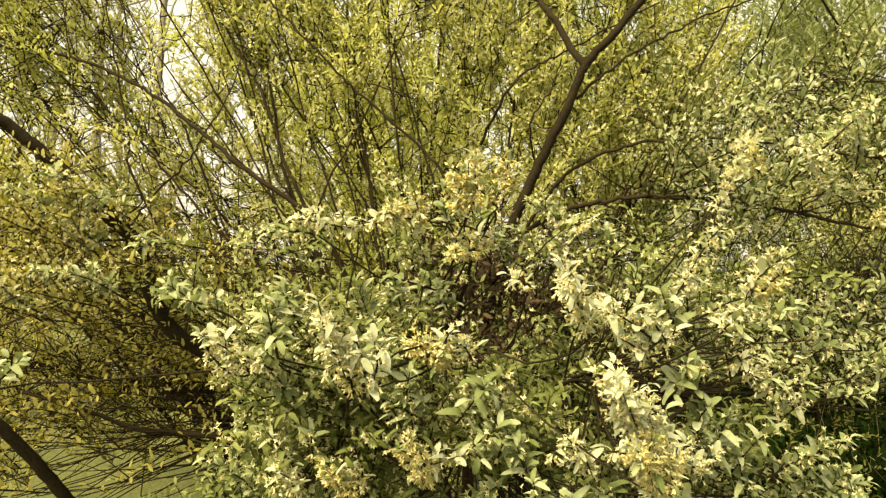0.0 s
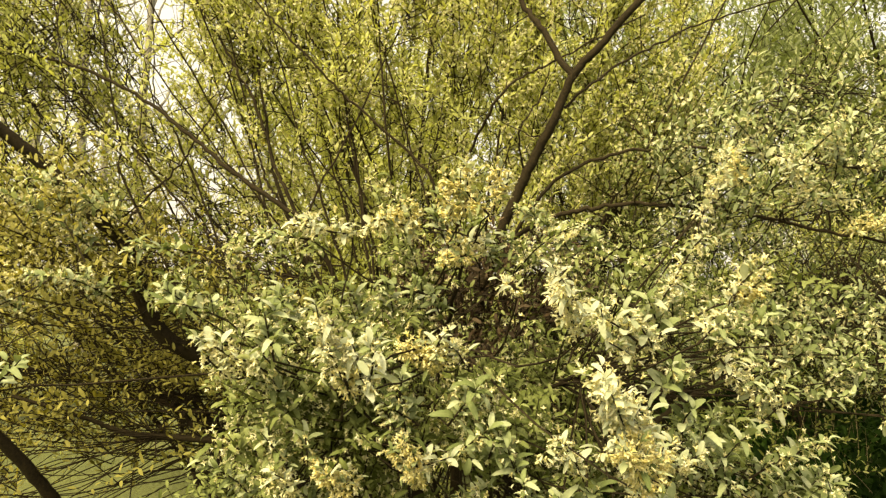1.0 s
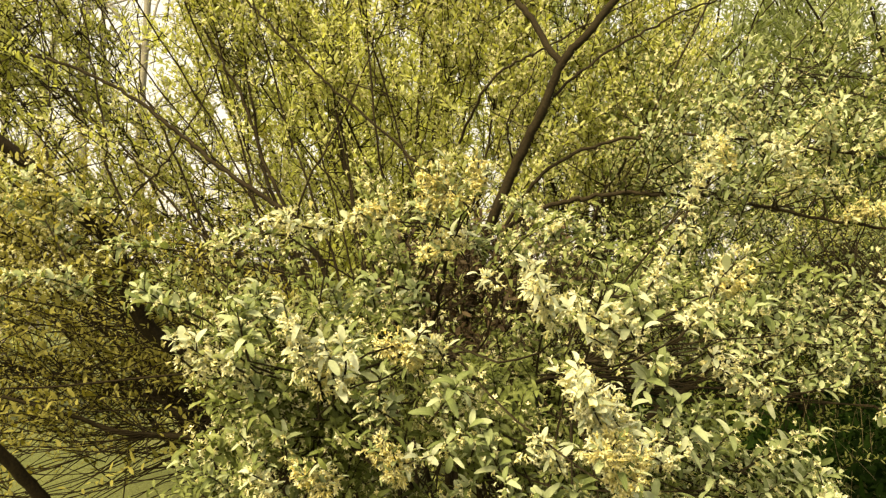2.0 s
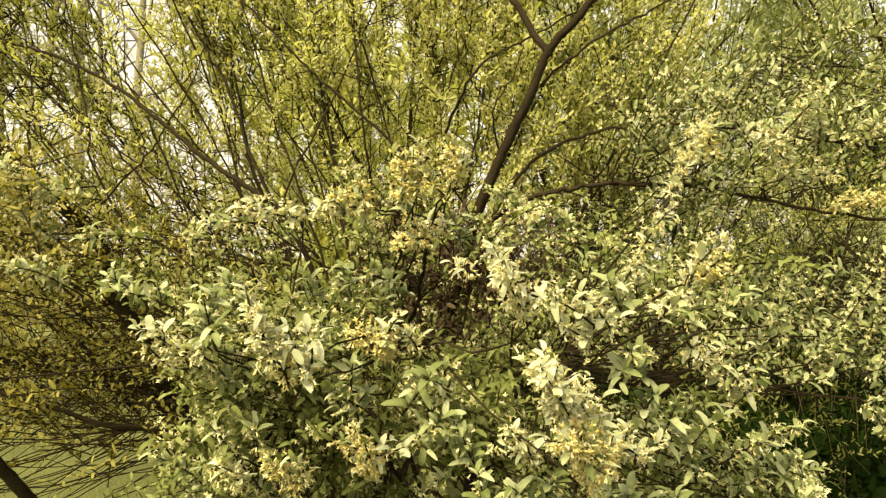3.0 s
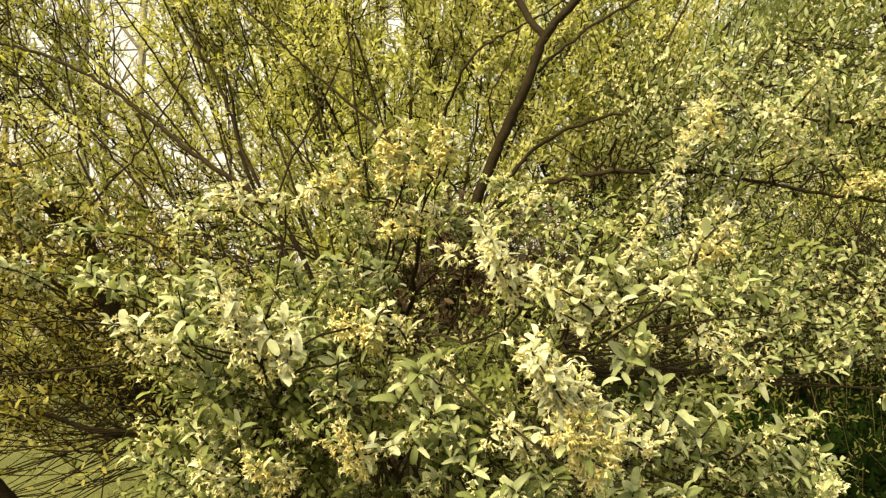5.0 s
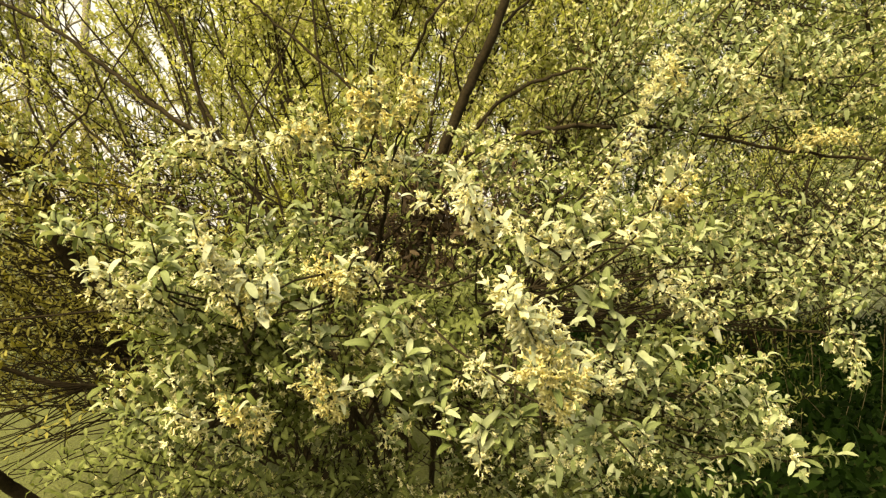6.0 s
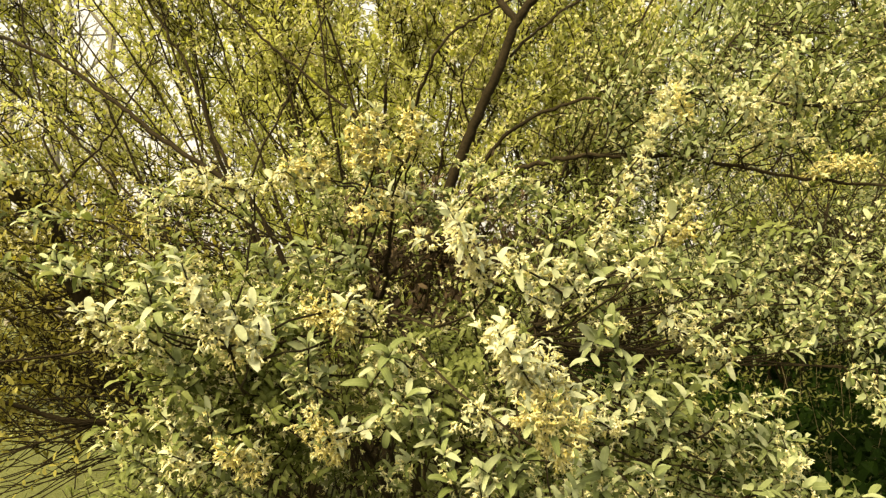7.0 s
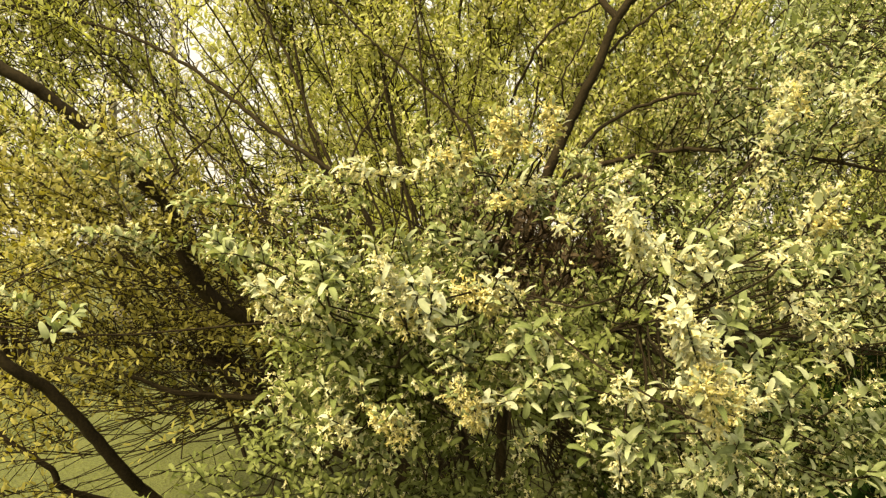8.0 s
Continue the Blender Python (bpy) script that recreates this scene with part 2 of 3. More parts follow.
def shoot(base, tip, leaf=0.055, bloom=0.0, gap=0.016, bow=0.06, sides=True, lift=0.45, faced=(0, -0.18, 0), spread=(0.04, 0.10), many=4.5):
    """A leafy shoot: the lines of its twigs, the poses of its leaves and of its flowers."""
    base, tip = np.asarray(base, float), np.asarray(tip, float)
    length = np.linalg.norm(tip - base)
    mid = (base + tip) / 2 + UP * bow * length + rng.normal(0, 0.04 * length, 3)
    line = curve((base, mid, tip), 5)
    twigs, leaf_m, flower_m = [line], [], []
    runs = [(line, 1.0, bloom)]
    if sides:
        for s in np.arange(0.2, 0.9, max(0.16, 0.06 / length)):
            i = int(s * (len(line) - 1))
            way = unit(line[min(i + 1, len(line) - 1)] - line[i])
            off = unit(rng.normal(0, 1, 3) + UP * 0.5)
            off = unit(off - way * off.dot(way))
            reach = rng.uniform(*spread) * min(1.5, 0.5 + length * 2.5)
            end = line[i] + unit(way * 0.7 + off) * reach
            side = np.array([line[i], (line[i] + end) / 2 + UP * 0.008, end])
            twigs.append(side)
            runs.append((side, 0.85, bloom))
    for run, share, flowers in runs:
        seg = np.linalg.norm(np.diff(run, axis=0), axis=1)
        total = seg.sum()
        count = max(3, int(total / gap))
        far = np.linspace(0.12 * total, total, count)
        cum = np.concatenate([[0], np.cumsum(seg)])
        at = np.stack([np.interp(far, cum, run[:, k]) for k in range(3)], 1)
        way = unit(np.stack([np.interp(np.minimum(far + 0.01, total), cum, run[:, k]) - np.interp(np.maximum(far - 0.012, 0), cum, run[:, k]) for k in range(3)], 1))
        turn = np.arange(count) * 2.4 + rng.uniform(0, 6.3)
        ref = np.where(np.abs(way[:, 2:3]) > 0.85, np.array((1.0, 0, 0)), UP)
        a = unit(np.cross(way, ref))
        b = np.cross(a, way)
        off = np.cos(turn)[:, None] * a + np.sin(turn)[:, None] * b
        near_tip = (np.arange(count) / max(1, count - 1))[:, None] ** 2
        along = unit(way * (0.45 + 0.7 * near_tip) + off * 0.85 + UP * lift + rng.normal(0, 0.22, (count, 3)))
        face = unit(way * 0.3 + UP * 0.9 + np.array(faced) - off * 0.2 + rng.normal(0, 0.3, (count, 3)))
        size = leaf * share * rng.uniform(0.55, 1.15, count) * (1 - 0.25 * near_tip[:, 0])
        leaf_m.append(placed(at, along, face, size))
        if flowers > 0:
            k = rng.poisson(flowers * many, count)
            idx = np.repeat(np.arange(count), k)
            if len(idx):
                d = unit(off[idx] * 0.5 - UP * 0.25 + rng.normal(0, 0.7, (len(idx), 3)))
                stalk = at[idx] + d * rng.uniform(0.003, 0.02, (len(idx), 1))
                flower_m.append(placed(stalk, d, rng.normal(0, 1, (len(idx), 3)), rng.uniform(0.95, 1.4, len(idx))))
    return twigs, np.concatenate(leaf_m), (np.concatenate(flower_m) if flower_m else np.zeros((0, 4, 4)))


def strew_mixed(pile, shapes, mats):
    pick = rng.integers(0, len(shapes), len(mats))
    for i, s in enumerate(shapes):
        pile.strew(s, mats[pick == i])


# ---- ground ----
gx = np.concatenate([np.linspace(-400, -12, 12), np.linspace(-10, 10, 60), np.linspace(12, 400, 12)])
gy = np.concatenate([np.linspace(-400, -6, 10), np.linspace(-4, 16, 60), np.linspace(18, 400, 14)])
gv = np.array([(x, y, 0.05 * noise.noise((x * 0.6, y * 0.6, 3.0)) if abs(x) < 12 and -5 < y < 17 else 0.0) for y in gy for x in gx])
nx = len(gx)
gtri = []
for j in range(len(gy) - 1):
    for i in range(nx - 1):
        a = j * nx + i
        gtri += [(a, a + 1, a + nx + 1), (a, a + nx + 1, a + nx)]
ground = tagged(new("ground", mesh_of("ground", gv, gtri, ground_mat)), "mown green meadow ground under the shrubs", "ground", kind="structure")

grass = Pile()
count = 18000
gxy = np.stack([rng.uniform(-6.5, 6.5, count), rng.uniform(2.2, 11, count), np.full(count, -0.02)], 1)
strew_mixed(grass, BLADE, placed(gxy, rng.normal(0, 0.35, (count, 3)) + UP, rng.normal(0, 1, (count, 3)), rng.uniform(0.03, 0.08, count)))
tagged(grass.link("grass", GRASS), "short fresh green grass with paler dry blades", "grass", kind="stuff")

# ---- the flowering shrub ----
shrub = tagged(new("flowering_shrub"), "large silvery-leaved shrub in creamy yellow blossom, many-stemmed", "shrub")
shrub.location = (0, 0, 0)
nodes_at = []


def limb(name, ends, r0, r1, label="", sides=10):
    pile = Pile()
    pts = curve(ends, 7, 0.0015 if r0 > 0.015 else 0.0032)
    tube(pile, pts, r0, r1, sides)
    nodes_at.extend(pts[len(pts) // 4:])
    return pile.link(name, BARK if r0 > 0.0175 else TWIG, shrub, label)


limb("trunk", [(0.05, 2.75, -0.05), (0.06, 2.7, 0.6), (0.1, 2.55, 1.2), (0.19, 2.42, 1.6), (0.27, 2.38, 1.8), (0.33, 2.36, 1.93), (0.38, 2.34, 2.03), (0.44, 2.32, 2.18), (0.53, 2.3, 2.28), (0.65, 2.28, 2.42), (1.2, 2.2, 2.95)], 0.0215, 0.011, "smooth brown leaning stem, forked high up")
limb("limb", [(0.445, 2.32, 2.17), (0.34, 2.36, 2.35), (0.27, 2.4, 2.47), (0.1, 2.45, 2.8), (-0.1, 2.5, 3.3)], 0.0125, 0.006)
limb("limb", [(-0.05, 2.98, -0.05), (-0.3, 2.8, 0.5), (-0.68, 2.53, 1.06), (-0.98, 2.42, 1.28), (-1.08, 2.35, 1.57), (-1.16, 2.3, 1.68), (-1.28, 2.25, 1.81), (-1.38, 2.17, 1.92), (-1.48, 2.1, 2.0), (-1.8, 1.98, 2.2), (-2.2, 1.9, 2.4)], 0.034, 0.016, "thick brown limb leaning outwards")
limb("limb", [(-0.1, 3.1, -0.05), (-0.25, 2.8, 0.9), (-0.45, 2.55, 1.6), (-0.6, 2.52, 1.75), (-0.78, 2.53, 1.87), (-0.93, 2.55, 1.99), (-1.12, 2.57, 2.13), (-1.34, 2.58, 2.25), (-1.68, 2.6, 2.35), (-2.1, 2.62, 2.45)], 0.0115, 0.0045, "long thin dark branch")
limb("limb", [(0.1, 2.7, 1.1), (0.25, 2.5, 1.6), (0.42, 2.4, 1.72), (0.53, 2.36, 1.74), (0.65, 2.32, 1.75), (0.79, 2.27, 1.74), (0.92, 2.23, 1.73), (1.04, 2.19, 1.7), (1.24, 2.15, 1.65), (1.6, 2.0, 1.58)], 0.0095, 0.004)
limb("limb", [(0.2, 2.6, 1.55), (0.36, 2.5, 1.8), (0.48, 2.45, 1.89), (0.63, 2.4, 1.94), (0.75, 2.35, 1.94), (0.88, 2.3, 1.94), (1.05, 2.2, 1.9), (1.3, 2.1, 1.84)], 0.007, 0.0035)
# long branches fanning up through the crown
for ends, r in (
        ([(0.1, 2.75, 1.3), (-0.02, 2.6, 1.8), (-0.14, 2.6, 1.97), (-0.33, 2.6, 2.13), (-0.44, 2.6, 2.24), (-0.64, 2.6, 2.44), (-0.74, 2.6, 2.56), (-1.1, 2.6, 3.0)], 0.0075),
        ([(-0.4, 2.8, 1.2), (-0.59, 2.7, 1.75), (-0.66, 2.71, 1.89), (-0.72, 2.72, 2.06), (-0.78, 2.73, 2.21), (-0.83, 2.73, 2.29), (-0.93, 2.74, 2.46), (-1.04, 2.75, 2.62), (-1.3, 2.75, 3.1)], 0.0095),
        ([(-0.25, 2.85, 1.3), (-0.36, 2.8, 1.9), (-0.43, 2.8, 2.29), (-0.45, 2.8, 2.4), (-0.52, 2.8, 2.64), (-0.62, 2.8, 3.1)], 0.0065),
        ([(-0.9, 2.6, 1.25), (-1.22, 2.6, 1.83), (-1.24, 2.6, 1.98), (-1.29, 2.6, 2.23), (-1.33, 2.6, 2.43), (-1.4, 2.6, 2.9)], 0.006),
        ([(-0.8, 2.72, 1.4), (-1.05, 2.75, 1.96), (-1.14, 2.77, 2.13), (-1.2, 2.78, 2.24), (-1.22, 2.8, 2.52), (-1.26, 2.8, 2.9)], 0.005),
        ([(-1.32, 2.45, 1.7), (-1.41, 2.5, 1.92), (-1.4, 2.5, 2.03), (-1.41, 2.5, 2.2), (-1.47, 2.5, 2.6)], 0.005),
        ([(-0.75, 2.6, 1.5), (-1.06, 2.65, 1.8), (-1.22, 2.67, 1.97), (-1.36, 2.68, 2.1), (-1.5, 2.7, 2.26), (-1.8, 2.7, 2.6)], 0.0058),
        ([(-1.2, 2.55, 1.65), (-1.13, 2.6, 1.78), (-1.0, 2.62, 1.93), (-0.94, 2.63, 2.04), (-0.88, 2.65, 2.16), (-0.78, 2.7, 2.5)], 0.0055),
        ([(-0.45, 2.85, 1.3), (-0.64, 2.75, 1.75), (-0.72, 2.75, 1.88), (-0.78, 2.75, 2.08), (-0.92, 2.75, 2.6)], 0.007),
        ([(-0.35, 2.85, 1.3), (-0.48, 2.8, 1.74), (-0.59, 2.8, 2.04), (-0.75, 2.8, 2.6)], 0.007),
        ([(-0.45, 2.9, 1.2), (-0.67, 2.8, 1.82), (-0.72, 2.8, 2.01), (-0.8, 2.8, 2.5)], 0.011),
        ([(0.1, 2.5, 1.95), (0.19, 2.35, 2.11), (0.29, 2.38, 2.2), (0.45, 2.4, 2.29), (0.7, 2.4, 2.42)], 0.0065),
        ([(0.42, 2.36, 2.08), (0.59, 2.4, 2.23), (0.76, 2.43, 2.33), (0.88, 2.47, 2.4), (1.1, 2.5, 2.48), (1.5, 2.5, 2.62)], 0.006),
        ([(0.8, 2.9, 1.8), (0.93, 2.9, 2.2), (1.01, 2.9, 2.36), (1.05, 2.9, 2.47), (1.15, 2.9, 2.8)], 0.005),
        ([(0.9, 2.75, 1.75), (1.22, 2.8, 2.14), (1.34, 2.8, 2.28), (1.43, 2.8, 2.39), (1.7, 2.8, 2.7)], 0.0055),
        ([(0.3, 2.42, 1.82), (0.26, 2.3, 1.98), (0.33, 2.3, 2.1), (0.36, 2.3, 2.2)], 0.0045)):
    limb("branch", ends, r * 0.85, r * 0.4, sides=7)
limb("limb", [(-0.25, 2.95, 0.02), (-0.85, 2.5, 0.25), (-1.12, 2.28, 0.6), (-1.16, 2.2, 0.7), (-1.22, 2.1, 0.86), (-1.29, 2.0, 1.02), (-1.38, 1.9, 1.14), (-1.6, 1.75, 1.5)], 0.024, 0.015, "bare dark limb arching low over the grass")
limb("limb", [(-0.2, 2.95, 0.3), (-0.5, 2.6, 0.68), (-0.66, 2.5, 0.79), (-0.76, 2.5, 0.87), (-0.85, 2.5, 0.89), (-1.09, 2.5, 0.9), (-1.19, 2.48, 0.93), (-1.26, 2.45, 0.97), (-1.5, 2.4, 1.05)], 0.02, 0.006)
limb("limb", [(-0.4, 2.95, 0.1), (-1.4, 2.7, 0.4), (-1.6, 2.55, 0.52), (-1.62, 2.5, 0.61), (-1.75, 2.4, 0.77), (-1.9, 2.3, 0.95)], 0.016, 0.008)
limb("limb", [(0.15, 2.95, 0.3), (0.2, 2.4, 0.9), (0.25, 1.95, 1.15), (0.4, 1.6, 1.3)], 0.012, 0.004)
limb("limb", [(0.0, 2.95, 0.3), (-0.1, 2.4, 0.85), (-0.25, 1.95, 1.1), (-0.3, 1.6, 1.28)], 0.012, 0.004)
limb("limb", [(0.2, 2.95, 0.3), (0.6, 2.7, 1.0), (1.0, 2.5, 1.3), (1.5, 2.3, 1.42)], 0.007, 0.003)
limb("limb", [(0.2, 3.05, 0.2), (0.9, 3.2, 0.8), (1.6, 3.4, 1.15), (2.6, 3.6, 1.4)], 0.02, 0.006)
limb("limb", [(0.05, 2.95, 0.3), (-0.05, 2.3, 1.1), (0.05, 1.95, 1.4), (0.1, 1.7, 1.6)], 0.010, 0.004)
limb("limb", [(-0.3, 2.9, 0.4), (-0.8, 2.7, 0.75), (-1.2, 2.9, 0.95), (-1.9, 2.9, 1.1)], 0.014, 0.006)
for i in range(8):
    x0 = rng.uniform(-0.5, 0.55)
    limb("branch", [(x0 * 0.6 + 0.1, 2.5, rng.uniform(0.8, 1.1)), (x0 * 0.85, 2.05, rng.uniform(1.0, 1.3)), (x0, rng.uniform(1.6, 1.75), rng.uniform(1.1, 1.5))], rng.uniform(0.003, 0.004), 0.0015, sides=6)
# upright shoots rising out of the middle
for i in range(42):
    x0 = rng.uniform(-0.85, 0.75) if i < 26 else rng.uniform(-2.0, -0.9)
    a = 0.6 * x0 - 0.15 + rng.normal(0, 0.32)
    y0 = rng.uniform(2.75, 3.3)
    foot = (x0 * 0.5, 3.0, rng.uniform(0.4, 0.9))
    limb("upright_shoot", [foot, (x0, y0, 1.55), (x0 + a * 0.5, y0 + rng.normal(0, .1), 2.1), (x0 + a * 1.2, y0 + rng.normal(0, .15), 2.8), (x0 + a * 1.9, y0, 3.4)], rng.uniform(0.004, 0.0075), 0.002, sides=6)
tree_nodes = np.array(nodes_at)
rng = np.random.default_rng(21)

# foot, tip, blossom, leaf size
PLUMES = [
    (0.29, 1.20, 1.40, 0.23, 1.10, 1.53, 0.85, 0.85),
    (0.27, 1.18, 1.43, 0.25, 1.10, 1.49, 0.8, 0.85),
    (0.40, 1.27, 1.12, 0.30, 0.98, 1.35, 0.85, 0.95),
    (0.34, 1.12, 1.25, 0.29, 0.99, 1.37, 0.9, 0.9),
    (0.37, 1.20, 1.19, 0.32, 1.05, 1.32, 0.85, 0.95),
    (0.43, 1.26, 1.14, 0.37, 1.12, 1.28, 0.6, 1.1),
    (0.38, 1.10, 1.17, 0.33, 1.02, 1.26, 1, 0.9),
    (0.41, 1.12, 1.18, 0.36, 1.06, 1.24, 1, 0.9),
    (0.40, 1.26, 1.12, 0.42, 1.20, 1.20, 0.6, 1),
    (0.32, 1.30, 1.13, 0.26, 1.25, 1.22, 0.8, 0.9),
    (0.51, 1.30, 1.14, 0.45, 1.25, 1.19, 0.6, 1),
    (-0.11, 1.15, 1.33, -0.15, 1.10, 1.46, 0.85, 0.9),
    (-0.11, 1.18, 1.32, -0.14, 1.12, 1.42, 0.7, 1),
    (-0.09, 1.20, 1.29, -0.10, 1.15, 1.40, 0.6, 1.15),
    (-0.08, 1.22, 1.30, -0.07, 1.17, 1.39, 0.55, 1.1),
    (-0.11, 1.20, 1.30, -0.12, 1.17, 1.36, 1, 0.85),
]
TIP_SPRAYS = [
    (0.49, 1.19, 1.40, 0.56, 1.21, 1.47, 0.7, 0.8),
    (0.55, 1.21, 1.46, 0.62, 1.23, 1.54, 0.9, 0.8),
    (0.58, 1.22, 1.48, 0.61, 1.22, 1.51, 1, 0.8),
    (0.48, 1.45, 1.42, 0.53, 1.42, 1.52, 0.7, 0.85),
    (0.52, 1.42, 1.51, 0.57, 1.40, 1.60, 0.85, 0.85),
    (0.64, 1.65, 1.63, 0.71, 1.68, 1.76, 0.7, 0.9),
    (0.69, 1.68, 1.73, 0.76, 1.72, 1.85, 0.9, 0.95),
    (0.77, 1.72, 1.75, 0.74, 1.70, 1.81, 1, 0.9),
]
LEFT_SPRAYS = [
    (-0.27, 1.30, 1.34, -0.29, 1.28, 1.45, 0.2, 1.25),
    (-0.29, 1.30, 1.35, -0.27, 1.30, 1.44, 0.1, 1.2),
    (-0.34, 1.36, 1.30, -0.43, 1.32, 1.38, 0.55, 1.05),
    (-0.38, 1.36, 1.30, -0.42, 1.33, 1.35, 0.9, 0.85),
    (-0.30, 1.36, 1.31, -0.36, 1.33, 1.34, 0.7, 0.95),
    (-0.25, 1.40, 1.30, -0.31, 1.36, 1.34, 0.5, 1),
    (-0.43, 1.50, 1.40, -0.59, 1.48, 1.44, 0.1, 1.1),
    (-0.52, 1.55, 1.41, -0.58, 1.50, 1.47, 0.1, 1.05),
    (-0.13, 1.60, 1.35, -0.17, 1.55, 1.48, 0.1, 1.15),
    (-0.07, 1.65, 1.35, -0.09, 1.58, 1.49, 0.1, 1.1),
    (0.04, 1.65, 1.39, 0.02, 1.60, 1.47, 0.2, 1.05),
    (-0.05, 1.70, 1.39, -0.03, 1.65, 1.49, 0.1, 1.1),
    (-0.28, 1.50, 1.38, -0.30, 1.45, 1.47, 0.1, 1.15),
    (-0.28, 1.45, 1.24, -0.34, 1.40, 1.29, 0.3, 1.05),
    (-0.10, 1.40, 1.29, -0.09, 1.35, 1.39, 0.2, 1.15),
]
BLOSSOM_SPRAYS = [
    (0.05, 1.41, 1.32, -0.04, 1.38, 1.36, 1, 0.95),
    (0.04, 1.40, 1.32, 0.00, 1.38, 1.37, 1, 0.9),
    (0.03, 1.39, 1.34, 0.06, 1.37, 1.40, 0.6, 1.05),
    (0.09, 1.42, 1.33, 0.06, 1.40, 1.37, 0.6, 1.1),
    (0.14, 1.47, 1.64, 0.04, 1.44, 1.72, 1, 0.95),
    (0.15, 1.48, 1.65, 0.16, 1.46, 1.74, 1, 0.95),
    (0.09, 1.47, 1.66, 0.09, 1.45, 1.74, 0.8, 1),
    (0.09, 1.47, 1.65, 0.03, 1.44, 1.68, 1, 0.9),
    (0.17, 1.50, 1.68, 0.18, 1.48, 1.73, 0.9, 1),
    (-0.00, 1.50, 1.61, -0.15, 1.45, 1.60, 0.85, 0.9),
    (-0.01, 1.50, 1.62, -0.09, 1.46, 1.63, 1, 0.85),
    (-0.15, 1.46, 1.59, -0.27, 1.40, 1.61, 0.85, 0.9),
    (-0.24, 1.45, 1.58, -0.33, 1.42, 1.58, 0.5, 0.9),
    (0.10, 1.55, 1.55, 0.04, 1.50, 1.54, 1, 0.85),
    (0.14, 1.60, 1.57, 0.08, 1.55, 1.58, 0.8, 0.9),
    (0.20, 1.40, 1.48, 0.16, 1.38, 1.50, 0.8, 0.95),
]
BOTTOM_SPRAYS = [
    (0.01, 1.42, 1.08, -0.05, 1.38, 1.16, 1, 0.95),
    (0.01, 1.40, 1.09, -0.01, 1.38, 1.16, 1, 0.9),
    (0.00, 1.40, 1.12, 0.07, 1.37, 1.15, 0.7, 1),
    (-0.26, 1.42, 1.05, -0.29, 1.37, 1.11, 0.9, 0.9),
    (-0.15, 1.42, 1.04, -0.19, 1.38, 1.11, 1, 0.9),
    (-0.13, 1.42, 1.07, -0.15, 1.39, 1.12, 0.9, 0.9),
    (-0.26, 1.44, 1.08, -0.32, 1.40, 1.18, 0.5, 1.05),
    (-0.23, 1.42, 1.11, -0.23, 1.40, 1.18, 0.4, 1.05),
    (-0.03, 1.43, 1.15, -0.07, 1.40, 1.24, 0.5, 1.05),
    (-0.02, 1.42, 1.14, -0.03, 1.40, 1.24, 0.3, 1.15),
    (0.07, 1.43, 1.14, 0.15, 1.38, 1.21, 0.2, 1.15),
    (0.06, 1.42, 1.20, 0.12, 1.37, 1.29, 0.1, 1.2),
    (0.14, 1.45, 1.11, 0.17, 1.40, 1.19, 0.1, 1.15),
    (0.21, 1.42, 1.09, 0.18, 1.38, 1.17, 0.2, 1.1),
    (-0.00, 1.42, 1.20, -0.08, 1.40, 1.25, 0.2, 1.1),
    (-0.04, 1.40, 1.25, -0.03, 1.37, 1.31, 0.3, 1.1),
    (0.34, 1.35, 1.02, 0.27, 1.30, 1.10, 0.2, 1.1),
    (0.28, 1.36, 1.00, 0.27, 1.33, 1.06, 0.9, 0.95),
    (0.23, 1.40, 1.02, 0.21, 1.35, 1.11, 0.2, 1.1),
    (0.40, 1.35, 1.01, 0.43, 1.30, 1.06, 0.3, 1.1),
    (0.50, 1.36, 1.00, 0.48, 1.30, 1.10, 0.3, 1.15),
    (0.58, 1.40, 0.99, 0.58, 1.36, 1.07, 0.4, 1.1),
    (0.33, 1.36, 1.05, 0.35, 1.32, 1.11, 0.1, 1.15),
    (0.15, 1.45, 1.24, 0.09, 1.40, 1.28, 0.5, 1),
]
RIGHT_TWIGS = [
    (0.75, 1.60, 1.01, 0.99, 1.66, 1.04, 0.05, 1.1),
    (0.85, 1.62, 1.00, 0.94, 1.64, 1.07, 0.05, 1.15),
    (0.76, 1.58, 0.99, 0.84, 1.60, 1.04, 0.2, 1.1),
    (0.78, 1.56, 0.94, 1.01, 1.62, 0.95, 0.05, 1.15),
    (0.97, 1.62, 0.91, 1.13, 1.66, 0.91, 0, 1.15),
    (0.57, 1.46, 1.12, 0.60, 1.42, 1.24, 0.2, 1.15),
    (0.62, 1.48, 1.10, 0.70, 1.46, 1.20, 0.2, 1.15),
    (0.71, 1.52, 1.08, 0.85, 1.56, 1.14, 0.3, 1.05),
    (0.78, 1.56, 1.09, 0.92, 1.60, 1.15, 0.5, 1),
    (0.54, 1.44, 1.17, 0.55, 1.40, 1.25, 0.1, 1.15),
    (0.66, 1.50, 1.05, 0.63, 1.46, 1.14, 0.2, 1.1),
    (0.66, 1.50, 1.31, 0.74, 1.52, 1.24, 0.6, 0.95),
    (0.70, 1.52, 1.29, 0.79, 1.53, 1.26, 0.5, 1.05),
    (0.64, 1.50, 1.34, 0.69, 1.51, 1.28, 0.8, 0.9),
    (0.80, 1.55, 1.24, 0.74, 1.54, 1.19, 0.7, 0.95),
    (1.20, 1.75, 1.17, 1.21, 1.75, 1.05, 0.4, 1),
    (1.12, 1.75, 1.18, 1.19, 1.76, 1.09, 0.3, 1),
]
